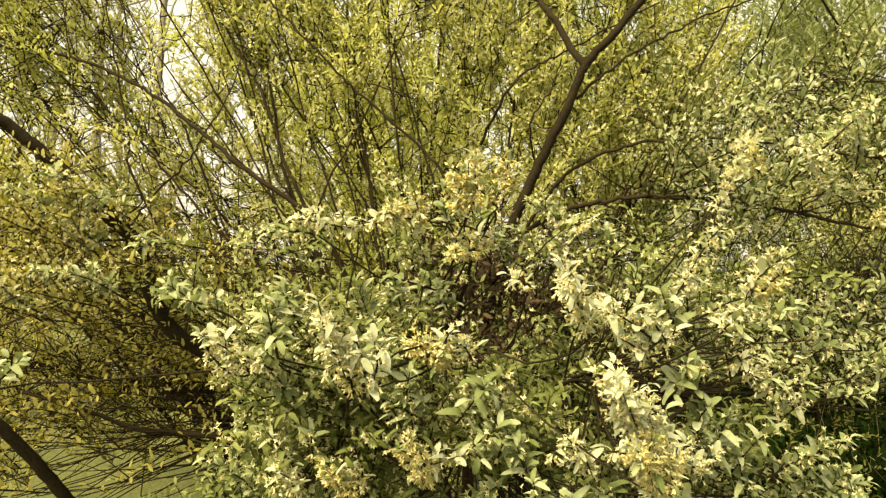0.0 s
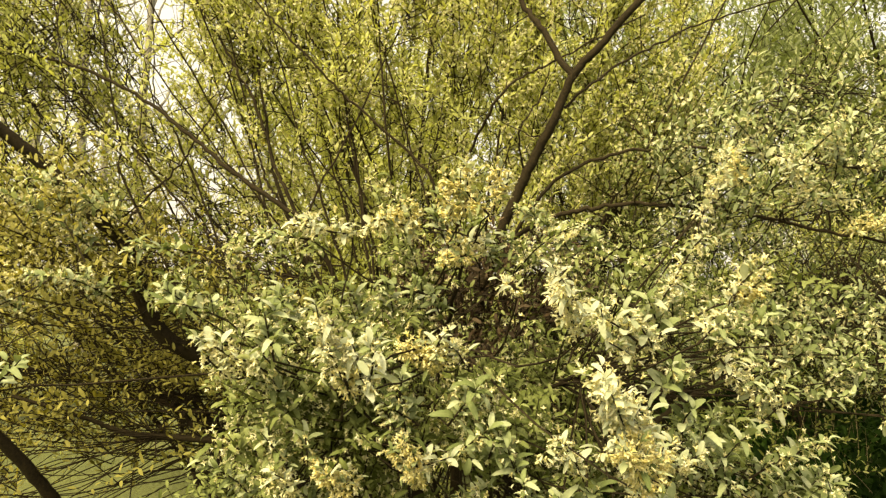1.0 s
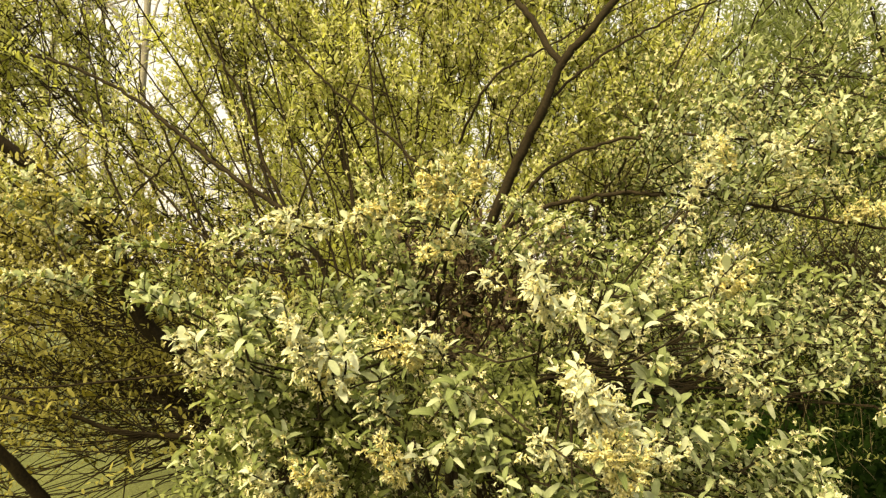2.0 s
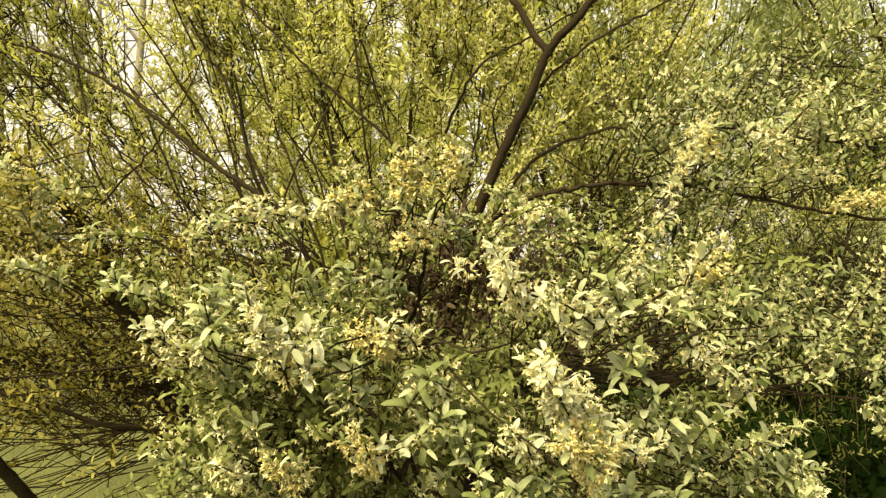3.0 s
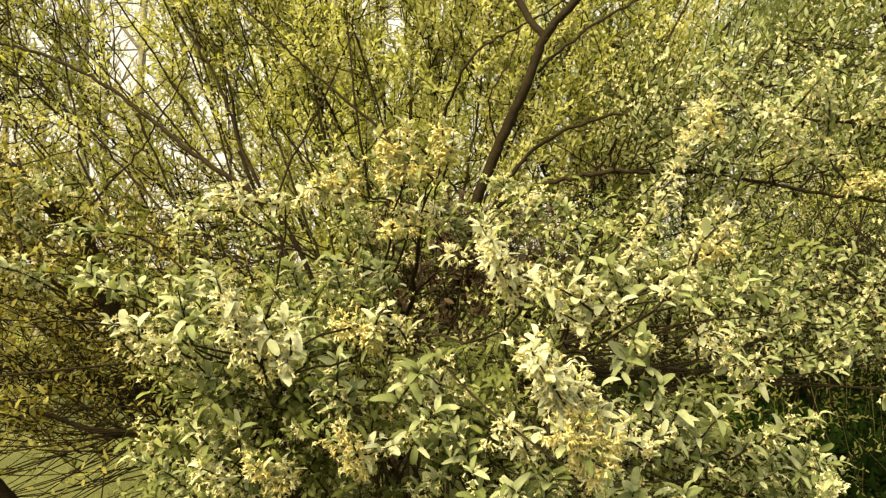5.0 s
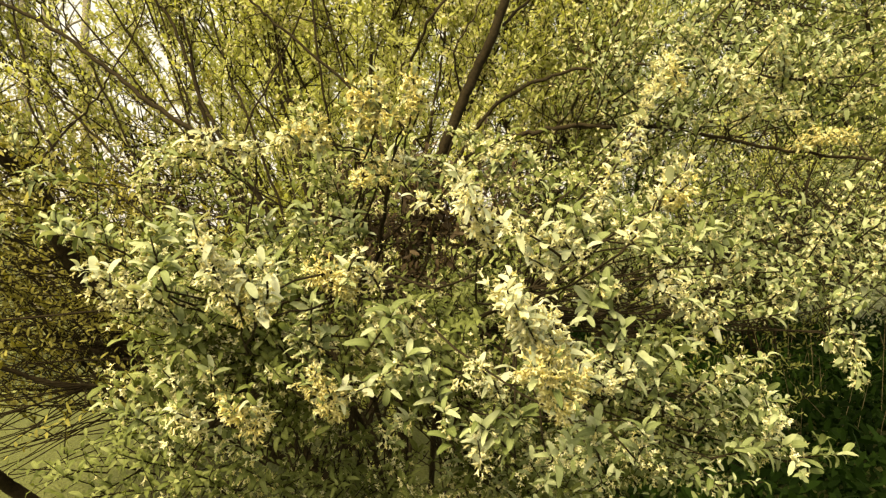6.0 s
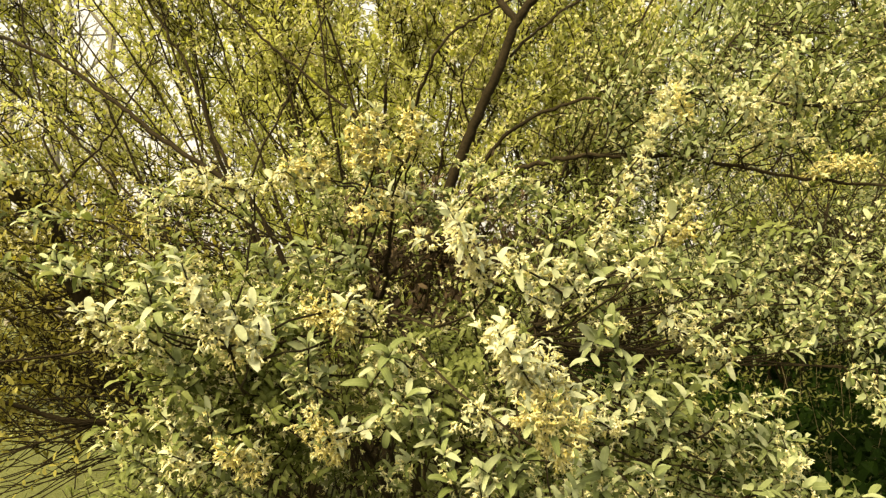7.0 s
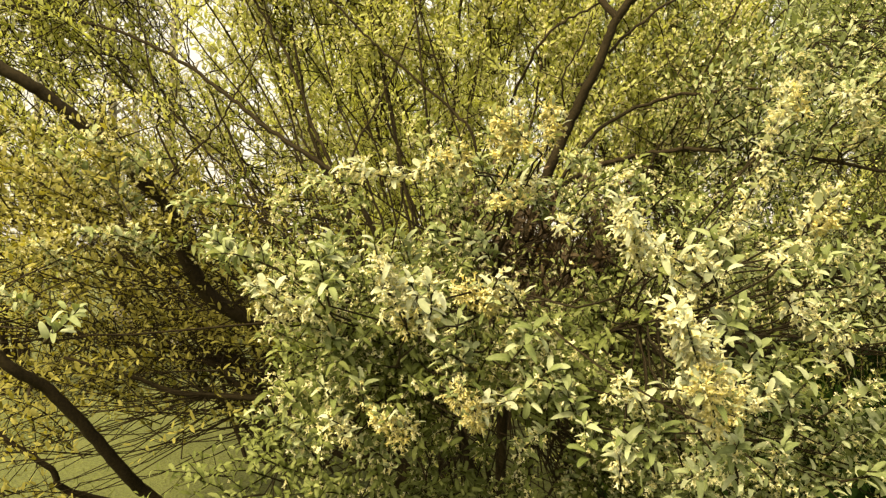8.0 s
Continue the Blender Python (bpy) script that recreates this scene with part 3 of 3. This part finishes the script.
RIGHT_SPRAYS = [
    (0.42, 1.32, 1.39, 0.32, 1.28, 1.44, 0.55, 1.05),
    (0.47, 1.36, 1.36, 0.39, 1.30, 1.45, 0.55, 1.05),
    (0.42, 1.34, 1.35, 0.36, 1.30, 1.39, 0.8, 0.95),
    (0.50, 1.45, 1.39, 0.46, 1.40, 1.47, 0.3, 1.1),
    (0.41, 1.45, 1.46, 0.42, 1.43, 1.52, 0.1, 1.1),
    (0.54, 1.50, 1.41, 0.52, 1.46, 1.50, 0.4, 1.05),
    (0.58, 1.45, 1.40, 0.60, 1.42, 1.46, 0.4, 1.05),
    (0.75, 1.68, 1.35, 0.83, 1.66, 1.44, 0.2, 1.1),
    (0.67, 1.62, 1.35, 0.70, 1.58, 1.45, 0.3, 1.1),
    (0.91, 1.75, 1.35, 0.94, 1.72, 1.45, 0.2, 1.05),
    (1.05, 1.80, 1.32, 0.99, 1.76, 1.45, 0.2, 1.05),
    (1.09, 1.85, 1.39, 1.11, 1.82, 1.48, 0.3, 1),
    (0.81, 1.70, 1.40, 0.89, 1.68, 1.37, 0.2, 1.1),
    (1.22, 1.90, 1.30, 1.24, 1.86, 1.40, 0.2, 1.05),
    (1.29, 1.90, 1.26, 1.32, 1.86, 1.35, 0.2, 1),
    (0.87, 1.75, 1.29, 0.92, 1.70, 1.34, 0.4, 1.05),
    (1.02, 1.80, 1.25, 1.07, 1.75, 1.31, 0.3, 1.05),
    (1.18, 1.85, 1.22, 1.23, 1.80, 1.26, 0.3, 1.05),
    (0.56, 1.42, 1.31, 0.49, 1.38, 1.34, 0.4, 1.1),
    (0.74, 1.60, 1.30, 0.79, 1.58, 1.33, 0.5, 1),
    (0.96, 1.75, 1.21, 1.03, 1.72, 1.23, 0.2, 1.05),
    (0.54, 1.42, 1.27, 0.47, 1.38, 1.30, 0.1, 1.15),
]
UPPER_RIGHT_SPRAYS = [
    (1, 2.08, 1.84, 0.83, 1.98, 1.98, 0.4, 0.9),
    (1.07, 1.98, 1.75, 0.94, 1.88, 1.84, 0.7, 0.9),
    (1.03, 2.08, 1.72, 1.15, 1.88, 1.73, 0.5, 0.9),
    (1.04, 1.98, 1.85, 1.04, 1.73, 1.92, 0.5, 1),
    (1.25, 2.08, 1.83, 1.34, 1.98, 1.88, 0.4, 1),
    (1.25, 2.18, 1.66, 1.32, 1.98, 1.67, 1, 0.9),
    (1.17, 2.18, 1.75, 1.0, 1.98, 1.88, 0.4, 0.9),
    (1.23, 2.18, 1.8, 1.13, 1.98, 1.94, 0.4, 1),
    (1.4, 2.28, 1.88, 1.46, 2.08, 1.98, 0.4, 1),
    (1.49, 2.48, 2.11, 1.63, 2.28, 2.2, 0.4, 1),
    (1.44, 2.28, 1.77, 1.53, 2.08, 1.84, 0.5, 1),
    (1.49, 2.08, 1.55, 1.52, 1.98, 1.58, 1, 0.9),
]
LEFT_EDGE_SPRAYS = [
    (-0.86, 1.88, 1.41, -1, 1.68, 1.49, 0.45, 1),
    (-0.96, 1.98, 1.66, -1.14, 1.88, 1.76, 0.3, 1),
    (-0.82, 1.28, 1.27, -0.73, 1.25, 1.34, 0, 0.95),
    (-0.93, 2.08, 1.72, -1.11, 1.98, 1.65, 0.3, 0.9),
    (-0.6, 1.78, 1.55, -0.74, 1.68, 1.55, 0.2, 1),
    (-1.13, 1.91, 1.37, -1.2, 1.81, 1.47, 0.45, 0.9),
    (-0.97, 2.01, 1.53, -1.23, 1.91, 1.72, 0.3, 1),
    (-0.98, 2.21, 1.69, -1.2, 2.11, 1.72, 0.3, 0.9),
    (-0.36, 1.61, 0.93, -0.49, 1.51, 1.09, 0.3, 1),
    (-0.17, 1.56, 0.94, -0.29, 1.51, 1.04, 0.3, 1),
    (0.08, 1.51, 0.99, 0.15, 1.46, 1.07, 0.3, 1),
    (-1.1, 1.71, 1.27, -1.2, 1.61, 1.34, 0.4, 1),
]
HOLLOW_SPRAYS = [
    (0.3, 2.03, 1.52, 0.2, 1.93, 1.62, 0.2, 1.1),
    (0.42, 2.08, 1.55, 0.3, 1.98, 1.67, 0.3, 1.1),
    (0.18, 2.03, 1.52, 0.12, 1.93, 1.65, 0.2, 1.1),
    (0.41, 2.18, 1.64, 0.24, 2.08, 1.71, 0.4, 1.1),
    (0.52, 2.08, 1.53, 0.41, 1.98, 1.65, 0.2, 1.1),
    (0.05, 2.03, 1.57, 0, 1.93, 1.69, 0.3, 1.1),
]


single_leaf = {m: [mesh_of("leaf", *s[:2], m, s[2]) for s in LEAVES] for m in (LEAF_FRONT, LEAF_YOUNG)}
feeders = Pile()


def feeder(pile, to, r=0.004, nodes=None):
    """A thin branch from the nearest stem to a shoot."""
    pts = tree_nodes if nodes is None else nodes
    d = np.linalg.norm(pts - to, axis=1) + 0.8 * np.maximum(0, pts[:, 2] - to[2] + 0.05) + rng.uniform(0, 0.5, len(pts)) + 2.0 * ((pts[:, 2] < 1.2) & (pts[:, 0] < -1.05) & (pts[:, 1] < 2.85))
    foot = pts[d.argmin()]
    mid = foot * 0.45 + to * 0.55 + np.array((0, 0, -0.05)) * np.linalg.norm(to - foot) + rng.normal(0, 0.02, 3)
    tube(pile, curve((foot, mid, to), 3, 0.004), r * 1.35, r * 0.8, 3)


def spray(row, singles=False):
    bx, by, bz, tx, ty, tz, bloom, size = row
    twigs, leaf_m, flower_m = shoot((bx, by, bz), (tx, ty, tz), 0.05 * size * 0.93, bloom, 0.0105 if bloom >= 0.5 else 0.007, 0.05, lift=0.4, faced=(0, -0.35, 0), spread=(0.03, 0.065) if bloom >= 0.5 else (0.02, 0.05), many=8.5 if bloom >= 1 else 4.6 if bloom >= 0.5 else 4.0)
    mat = LEAF_YOUNG if 0.55 <= bloom < 1 else LEAF_FRONT
    pile = Pile()
    for i, t in enumerate(twigs):
        tube(pile, t, 0.0028 if i == 0 else 0.0014, 0.0010, 5)
    ob = pile.link("spray", TWIG, shrub)
    if singles:
        for m in leaf_m:
            lf = new("leaf", single_leaf[mat][int(rng.integers(0, 3))])
            lf.parent = ob
            lf.matrix_basis = Matrix(m.tolist())
    else:
        leaves = Pile()
        strew_mixed(leaves, LEAVES, leaf_m)
        leaves.link("leafage", mat, ob, kind="stuff")
    if len(flower_m):
        blossom = Pile()
        blossom.strew(BLOSSOM, flower_m)
        blossom.link("blossom", FLOWER_OLD if bloom >= 1 else FLOWER, ob, "yellow tubular flowers in clusters" if bloom >= 1 else "cream tubular flowers in clusters", "stuff")
    feeder(feeders, np.array((bx, by, bz)), 0.0024)
    return len(leaf_m)


singles_left = 300
for group_rows in (PLUMES, TIP_SPRAYS, LEFT_SPRAYS, BLOSSOM_SPRAYS, BOTTOM_SPRAYS, RIGHT_TWIGS, RIGHT_SPRAYS, UPPER_RIGHT_SPRAYS, LEFT_EDGE_SPRAYS, HOLLOW_SPRAYS):
    for row in group_rows:
        used = spray(row, singles_left > 0)
        singles_left -= used

# crown: middle, half-sizes, shoots, blossom, leaf material, gap between leaves
CROWN = [
    ("high", (-0.1, 2.95, 2.32), (1.2, 0.28, 0.62), 640, 0.42, LEAF_CROWN, 0.0125),
    ("high_left", (-1.8, 2.9, 2.2), (0.75, 0.5, 0.65), 460, 0.12, LEAF_CROWN, 0.016),
    ("high_right", (1.55, 2.75, 1.98), (0.9, 0.35, 0.36), 140, 0.3, LEAF_FRONT_SHADED, 0.015),
    ("upper_right", (1.05, 2.15, 1.86), (0.36, 0.08, 0.17), 26, 0.25, LEAF_FRONT, 0.014),
    ("middle", (0.1, 2.05, 1.40), (0.9, 0.4, 0.22), 65, 0.14, LEAF_FRONT_SHADED, 0.014),
    ("front", (0.1, 1.82, 1.08), (0.75, 0.2, 0.40), 105, 0.15, LEAF_FRONT_SHADED, 0.0125),
    ("front_low", (0.0, 1.95, 0.72), (0.85, 0.25, 0.3), 95, 0.1, LEAF_FRONT_SHADED, 0.016),
    ("right", (1.3, 2.3, 1.32), (0.75, 0.5, 0.14), 62, 0.18, LEAF_FRONT, 0.014),
    ("front_left", (-0.25, 1.57, 1.21), (0.2, 0.1, 0.13), 42, 0.12, LEAF_FRONT_SHADED, 0.012),
    ("front_mid", (0.12, 1.62, 1.13), (0.16, 0.1, 0.1), 16, 0.12, LEAF_FRONT_SHADED, 0.012),
    ("low_right", (0.62, 1.72, 0.92), (0.35, 0.15, 0.17), 34, 0.2, LEAF_FRONT, 0.0125),
    ("far_right", (2.1, 3.5, 1.3), (0.8, 0.7, 0.42), 135, 0.08, LEAF_FRONT, 0.015),
    ("left_edge", (-1.3, 2.1, 1.55), (0.4, 0.25, 0.2), 34, 0.25, LEAF_OLIVE_SHADED, 0.015),
    ("low_left", (-1.4, 2.9, 1.22), (0.9, 0.6, 0.45), 340, 0.03, LEAF_OLIVE_SHADED, 0.018),
    ("grass_edge", (-1.6, 2.6, 0.72), (0.6, 0.5, 0.24), 60, 0.0, LEAF_OLIVE_SHADED, 0.024),
    ("back", (0.2, 3.7, 1.3), (2.2, 0.4, 1.0), 520, 0.0, LEAF_CROWN, 0.016),
    ("back_right", (2.8, 4.6, 1.75), (1.0, 0.8, 0.5), 230, 0.05, LEAF_CROWN, 0.016),
    ("inner", (0.14, 2.35, 1.36), (0.3, 0.25, 0.24), 120, 0.0, LEAF_DRY_SHADED, 0.02),
    ("inner_green", (0.14, 2.15, 1.34), (0.28, 0.12, 0.24), 10, 0.05, LEAF_FRONT_SHADED, 0.02),
]
GAPS = [((0.13, 1.9, 1.38), (0.17, 0.45, 0.15)), ((-1.32, 3.0, 2.48), (0.26, 1.0, 0.33)), ((-1.95, 3.0, 2.07), (0.22, 0.8, 0.16)), ((0.72, 1.9, 1.22), (0.2, 0.8, 0.085)), ((0.15, 1.75, 0.93), (0.1, 0.25, 0.09)), ((1.52, 2.25, 0.82), (0.48, 1.0, 0.29)), ((-1.3, 3.0, 0.62), (0.4, 1.1, 0.16))]
for order, (tag, mid, half, count, bloom, mat, gap) in enumerate(CROWN):
    rng = np.random.default_rng(100 + order)
    twigs_p, leaves_p, bloom_p = Pile(), Pile(), Pile()
    made = 0
    while made < count:
        q = rng.uniform(-1, 1, 3)
        p = np.array(mid) + q * half
        if (q ** 2).sum() > 1.5 or any((((p - c) / h) ** 2).sum() < 1 for c, h in GAPS):
            continue
        # bare lower part of the crown, where the stems fan out
        if tag in ("high", "high_left") and p[2] < 2.2 and p[0] < 0.25 and rng.random() < 0.62:
            continue
        made += 1
        out = unit(unit(p - np.array((0.1, 3.0, 0.9))) + np.array((0, -0.3, 0.35)) + rng.normal(0, 0.45, 3))
        size = rng.uniform(0.18, 0.42)
        near = tag in ("front", "middle", "right", "front_low", "inner_green", "low_right", "front_left", "front_mid")
        twigs, leaf_m, flower_m = shoot(p - out * size / 2, p + out * size / 2, 0.043 if near else 0.041, max(0, rng.normal(bloom, 0.25)) if bloom > 0.05 else 0, gap, 0.05, faced=(0, -0.2 if near else -0.45, 0), many=3.2 if near else 1.8)
        for i, t in enumerate(twigs):
            tube(twigs_p, t[::2] if i == 0 else t[::2], 0.003 if i == 0 else 0.0014, 0.001, 3)
        strew_mixed(leaves_p, LEAVES_MID if near else LEAVES_FAR, leaf_m)
        bloom_p.strew(BLOSSOM if tag == "front" else BLOSSOM_FAR, flower_m)
        feeder(twigs_p, p - out * size / 2, 0.0022)
    twigs_p.link("twigwork", TWIG, shrub, kind="stuff")
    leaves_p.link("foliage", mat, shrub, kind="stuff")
    bloom_p.link("blossom", FLOWER, shrub, "cream and yellow blossom", kind="stuff")
# bare drooping twigs over the low limb
rng = np.random.default_rng(31)
bare = Pile()
for i in range(75):
    a = np.array((rng.uniform(-1.1, -0.4), rng.uniform(2.5, 3.3), rng.uniform(0.7, 1.6)))
    reach = rng.uniform(0.5, 1.2)
    e = a + np.array((-reach, rng.normal(0, 0.25), rng.uniform(-0.35, 0.25)))
    tube(bare, curve((a, (a + e) / 2 + UP * rng.uniform(0.02, 0.12), e), 5, 0.006), rng.uniform(0.002, 0.0042), 0.001, 4)
bare.link("bare_twigwork", TWIG, shrub, kind="stuff")
feeders.link("branchwork", TWIG, shrub, kind="stuff")


# ---- shrubs and trees behind ----
def bush(name, label, base, reach, height, stems, shoots, leaf, mat, shapes, gap=0.02, bark_mat=TWIG, lean=(0, 0), low=0.3):
    global rng
    rng = np.random.default_rng(int(base[0] * 10) + 200)
    thing = tagged(new(name), label, "shrub", "shrubs behind")
    thing.location = base
    twig_p, leaf_p = Pile(), Pile()
    pts = []
    for i in range(stems):
        a = rng.uniform(0, 2 * math.pi)
        r = reach * rng.uniform(0.3, 0.9)
        end = np.array((math.cos(a) * r + lean[0], math.sin(a) * r + lean[1], height * rng.uniform(0.75, 1.0)))
        line = curve(((rng.normal(0, 0.12), rng.normal(0, 0.12), -0.05), end * (0.3, 0.3, 0.4), end * (0.7, 0.7, 0.75), end), 5, 0.012)
        stem_p = Pile()
        tube(stem_p, line, 0.006 * height, 0.003, 7)
        stem_p.link("stem", bark_mat, thing)
        pts.extend(line[3:])
    pts = np.array(pts)
    for i in range(shoots):
        q = pts[rng.integers(0, len(pts))] + rng.normal(0, 1, 3) * (0.28 * reach, 0.28 * reach, 0.13 * height)
        q[2] = max(q[2], low + rng.uniform(0, 0.2))
        out = unit(q * (1, 1, 0.3) / reach + UP * 0.4 + rng.normal(0, 0.5, 3))
        size = rng.uniform(0.3, 0.6) * (0.6 + 0.12 * height)
        tw, lm, _ = shoot(q - out * size / 2, q + out * size / 2, leaf, 0, gap, 0.05)
        for t in tw[:1]:
            tube(twig_p, t[::3], 0.003, 0.0012, 3)
        strew_mixed(leaf_p, shapes, lm)
        if i % 3 == 0:
            feeder(twig_p, q - out * size / 2, 0.0022, pts)
    twig_p.link("twigwork", TWIG, thing, kind="stuff")
    leaf_p.link("foliage", mat, thing, kind="stuff")
    return thing


bush("willow_shrub", "tall grey-green narrow-leaved shrub behind the blossom", (4.9, 6.9, 0), 1.8, 5.0, 20, 1650, 0.09, LEAF_GREY, LEAF_LONG, 0.025, lean=(-1.2, -1.3), low=1.05)
bush("willow_shrub", "grey-green narrow-leaved shrub with dense upright stems", (2.0, 7.0, 0), 1.8, 4.8, 14, 800, 0.09, LEAF_GREY, LEAF_LONG, 0.027, low=0.5)
bush("olive_shrub", "olive-green shrub standing behind the blossoming one", (-0.5, 5.4, 0), 1.7, 3.9, 18, 900, 0.07, LEAF_CROWN, LEAVES_FAR, 0.021)
bush("shaded_shrub", "green shrub with deep shade put into its leaf colour", (5.2, 5.2, 0), 1.2, 2.4, 10, 300, 0.06, LEAF_GREEN_SHADED, LEAVES_FAR, 0.018, low=0.15)
bush("shaded_shrub", "green shrub between the taller ones, shade put into its leaf colour", (3.0, 6.2, 0), 1.2, 2.5, 10, 330, 0.065, LEAF_GREEN_SHADED, LEAVES_FAR, 0.02, low=0.15)
bush("thin_shrub", "sparse olive shrub with a web of thin twigs", (-1.35, 4.6, 0), 1.3, 2.4, 12, 300, 0.05, LEAF_OLIVE_SHADED, LEAVES_FAR, 0.02, lean=(-0.95, -0.3), low=0.8)
bush("olive_shrub", "pale olive shrub, thin against the sky", (-4.6, 6.4, 0), 1.2, 3.6, 12, 330, 0.06, LEAF_CROWN, LEAVES_FAR, 0.02, low=0.6)
bush("willow_shrub", "tall grey-green narrow-leaved shrub farther off", (5.6, 9.6, 0), 2.4, 7.0, 16, 700, 0.15, LEAF_GREY, LEAF_LONG, 0.045, low=0.5)
bush("willow_shrub", "tall grey-green narrow-leaved shrub farther off", (1.8, 10.2, 0), 2.2, 6.6, 14, 500, 0.15, LEAF_GREY, LEAF_LONG, 0.05, low=0.4)
bush("olive_shrub", "olive-green shrub farther off behind the blossom", (-1.1, 8.8, 0), 1.7, 4.4, 12, 420, 0.1, LEAF_CROWN, LEAVES_FAR, 0.03, low=0.3)
# Weeds spread wide over the grass; their leaf colour carries the shade.
weeds = Pile()
rng = np.random.default_rng(41)
count = 34000
wxy = np.stack([rng.uniform(0.6, 7.0, count), rng.uniform(2.9, 8.5, count), np.abs(rng.normal(0, 0.13, count))], 1)
keep = np.array([noise.noise((x * 1.7, y * 1.7, 0.4)) > -0.6 for x, y, _ in wxy])
wxy = wxy[keep]
strew_mixed(weeds, LEAVES_FAR, placed(wxy, rng.normal(0, 1, (len(wxy), 3)) + UP * 0.7, rng.normal(0, 0.5, (len(wxy), 3)) + UP, rng.uniform(0.06, 0.12, len(wxy))))
stalks = Pile()
for i in range(70):
    a = np.array((rng.uniform(2.2, 4.8), rng.uniform(3.9, 6.5), 0.0))
    e = a + np.array((rng.normal(0, 0.12), rng.normal(0, 0.12), rng.uniform(0.3, 0.75)))
    tube(stalks, curve((a, (a + e) / 2 + rng.normal(0, 0.02, 3), e), 3), 0.003, 0.001, 4)
tagged(stalks.link("dry_stalks", STRAW), "thin dry straw-coloured stalks standing in the shade", "stalks", kind="stuff")
tagged(weeds.link("undergrowth", LEAF_GREEN_SHADED), "low green weeds under the shrubs, shade put into their colour", "weeds", kind="stuff")


def tree(base, height, r, label):
    thing = tagged(new("tree"), label, "tree", "trees against the sky")
    thing.location = base
    trunk, crown = Pile(), Pile()
    line = curve(((0, 0, -0.1), (rng.normal(0, .1), 0, height * 0.4), (rng.normal(0, .3), 0, height)), 8, 0.01)
    tube(trunk, line, r, r * 0.3, 9)
    trunk.link("trunk", BARK_GREY, thing)
    limbs = Pile()
    for i in range(22):
        s = line[rng.integers(5, len(line))]
        e = s + np.array((rng.normal(0, 1.1), rng.normal(0, 1.1), rng.uniform(0.4, 1.6)))
        b = curve((s, (s + e) / 2 + (0, 0, 0.1), e), 4, 0.02)
        tube(limbs, b, r * 0.28, r * 0.05, 5)
        for k in range(5):
            f = b[rng.integers(2, len(b))]
            g = f + rng.normal(0, 0.35, 3) + UP * 0.25
            tube(limbs, [f, (f + g) / 2, g], r * 0.08, r * 0.02, 4)
            if rng.random() < 0.6:
                _, lm, _ = shoot(f, g, 0.06, 0, 0.06, 0.05)
                strew_mixed(crown, LEAVES_FAR, lm)
    limbs.link("limbwork", BARK_GREY, thing, kind="stuff")
    crown.link("crown", LEAF_GREY, thing, kind="stuff")


for x, y, h, r in ((-4.15, 9.0, 7, 0.09), (-6.6, 12, 8, 0.12), (-5.6, 10.5, 7, 0.07), (-9.5, 15, 9, 0.14), (-7.4, 11, 7, 0.08), (-3.4, 13, 8, 0.11)):
    tree((x, y, 0), h, r, "slender grey-barked tree, barely in leaf, against the sky")
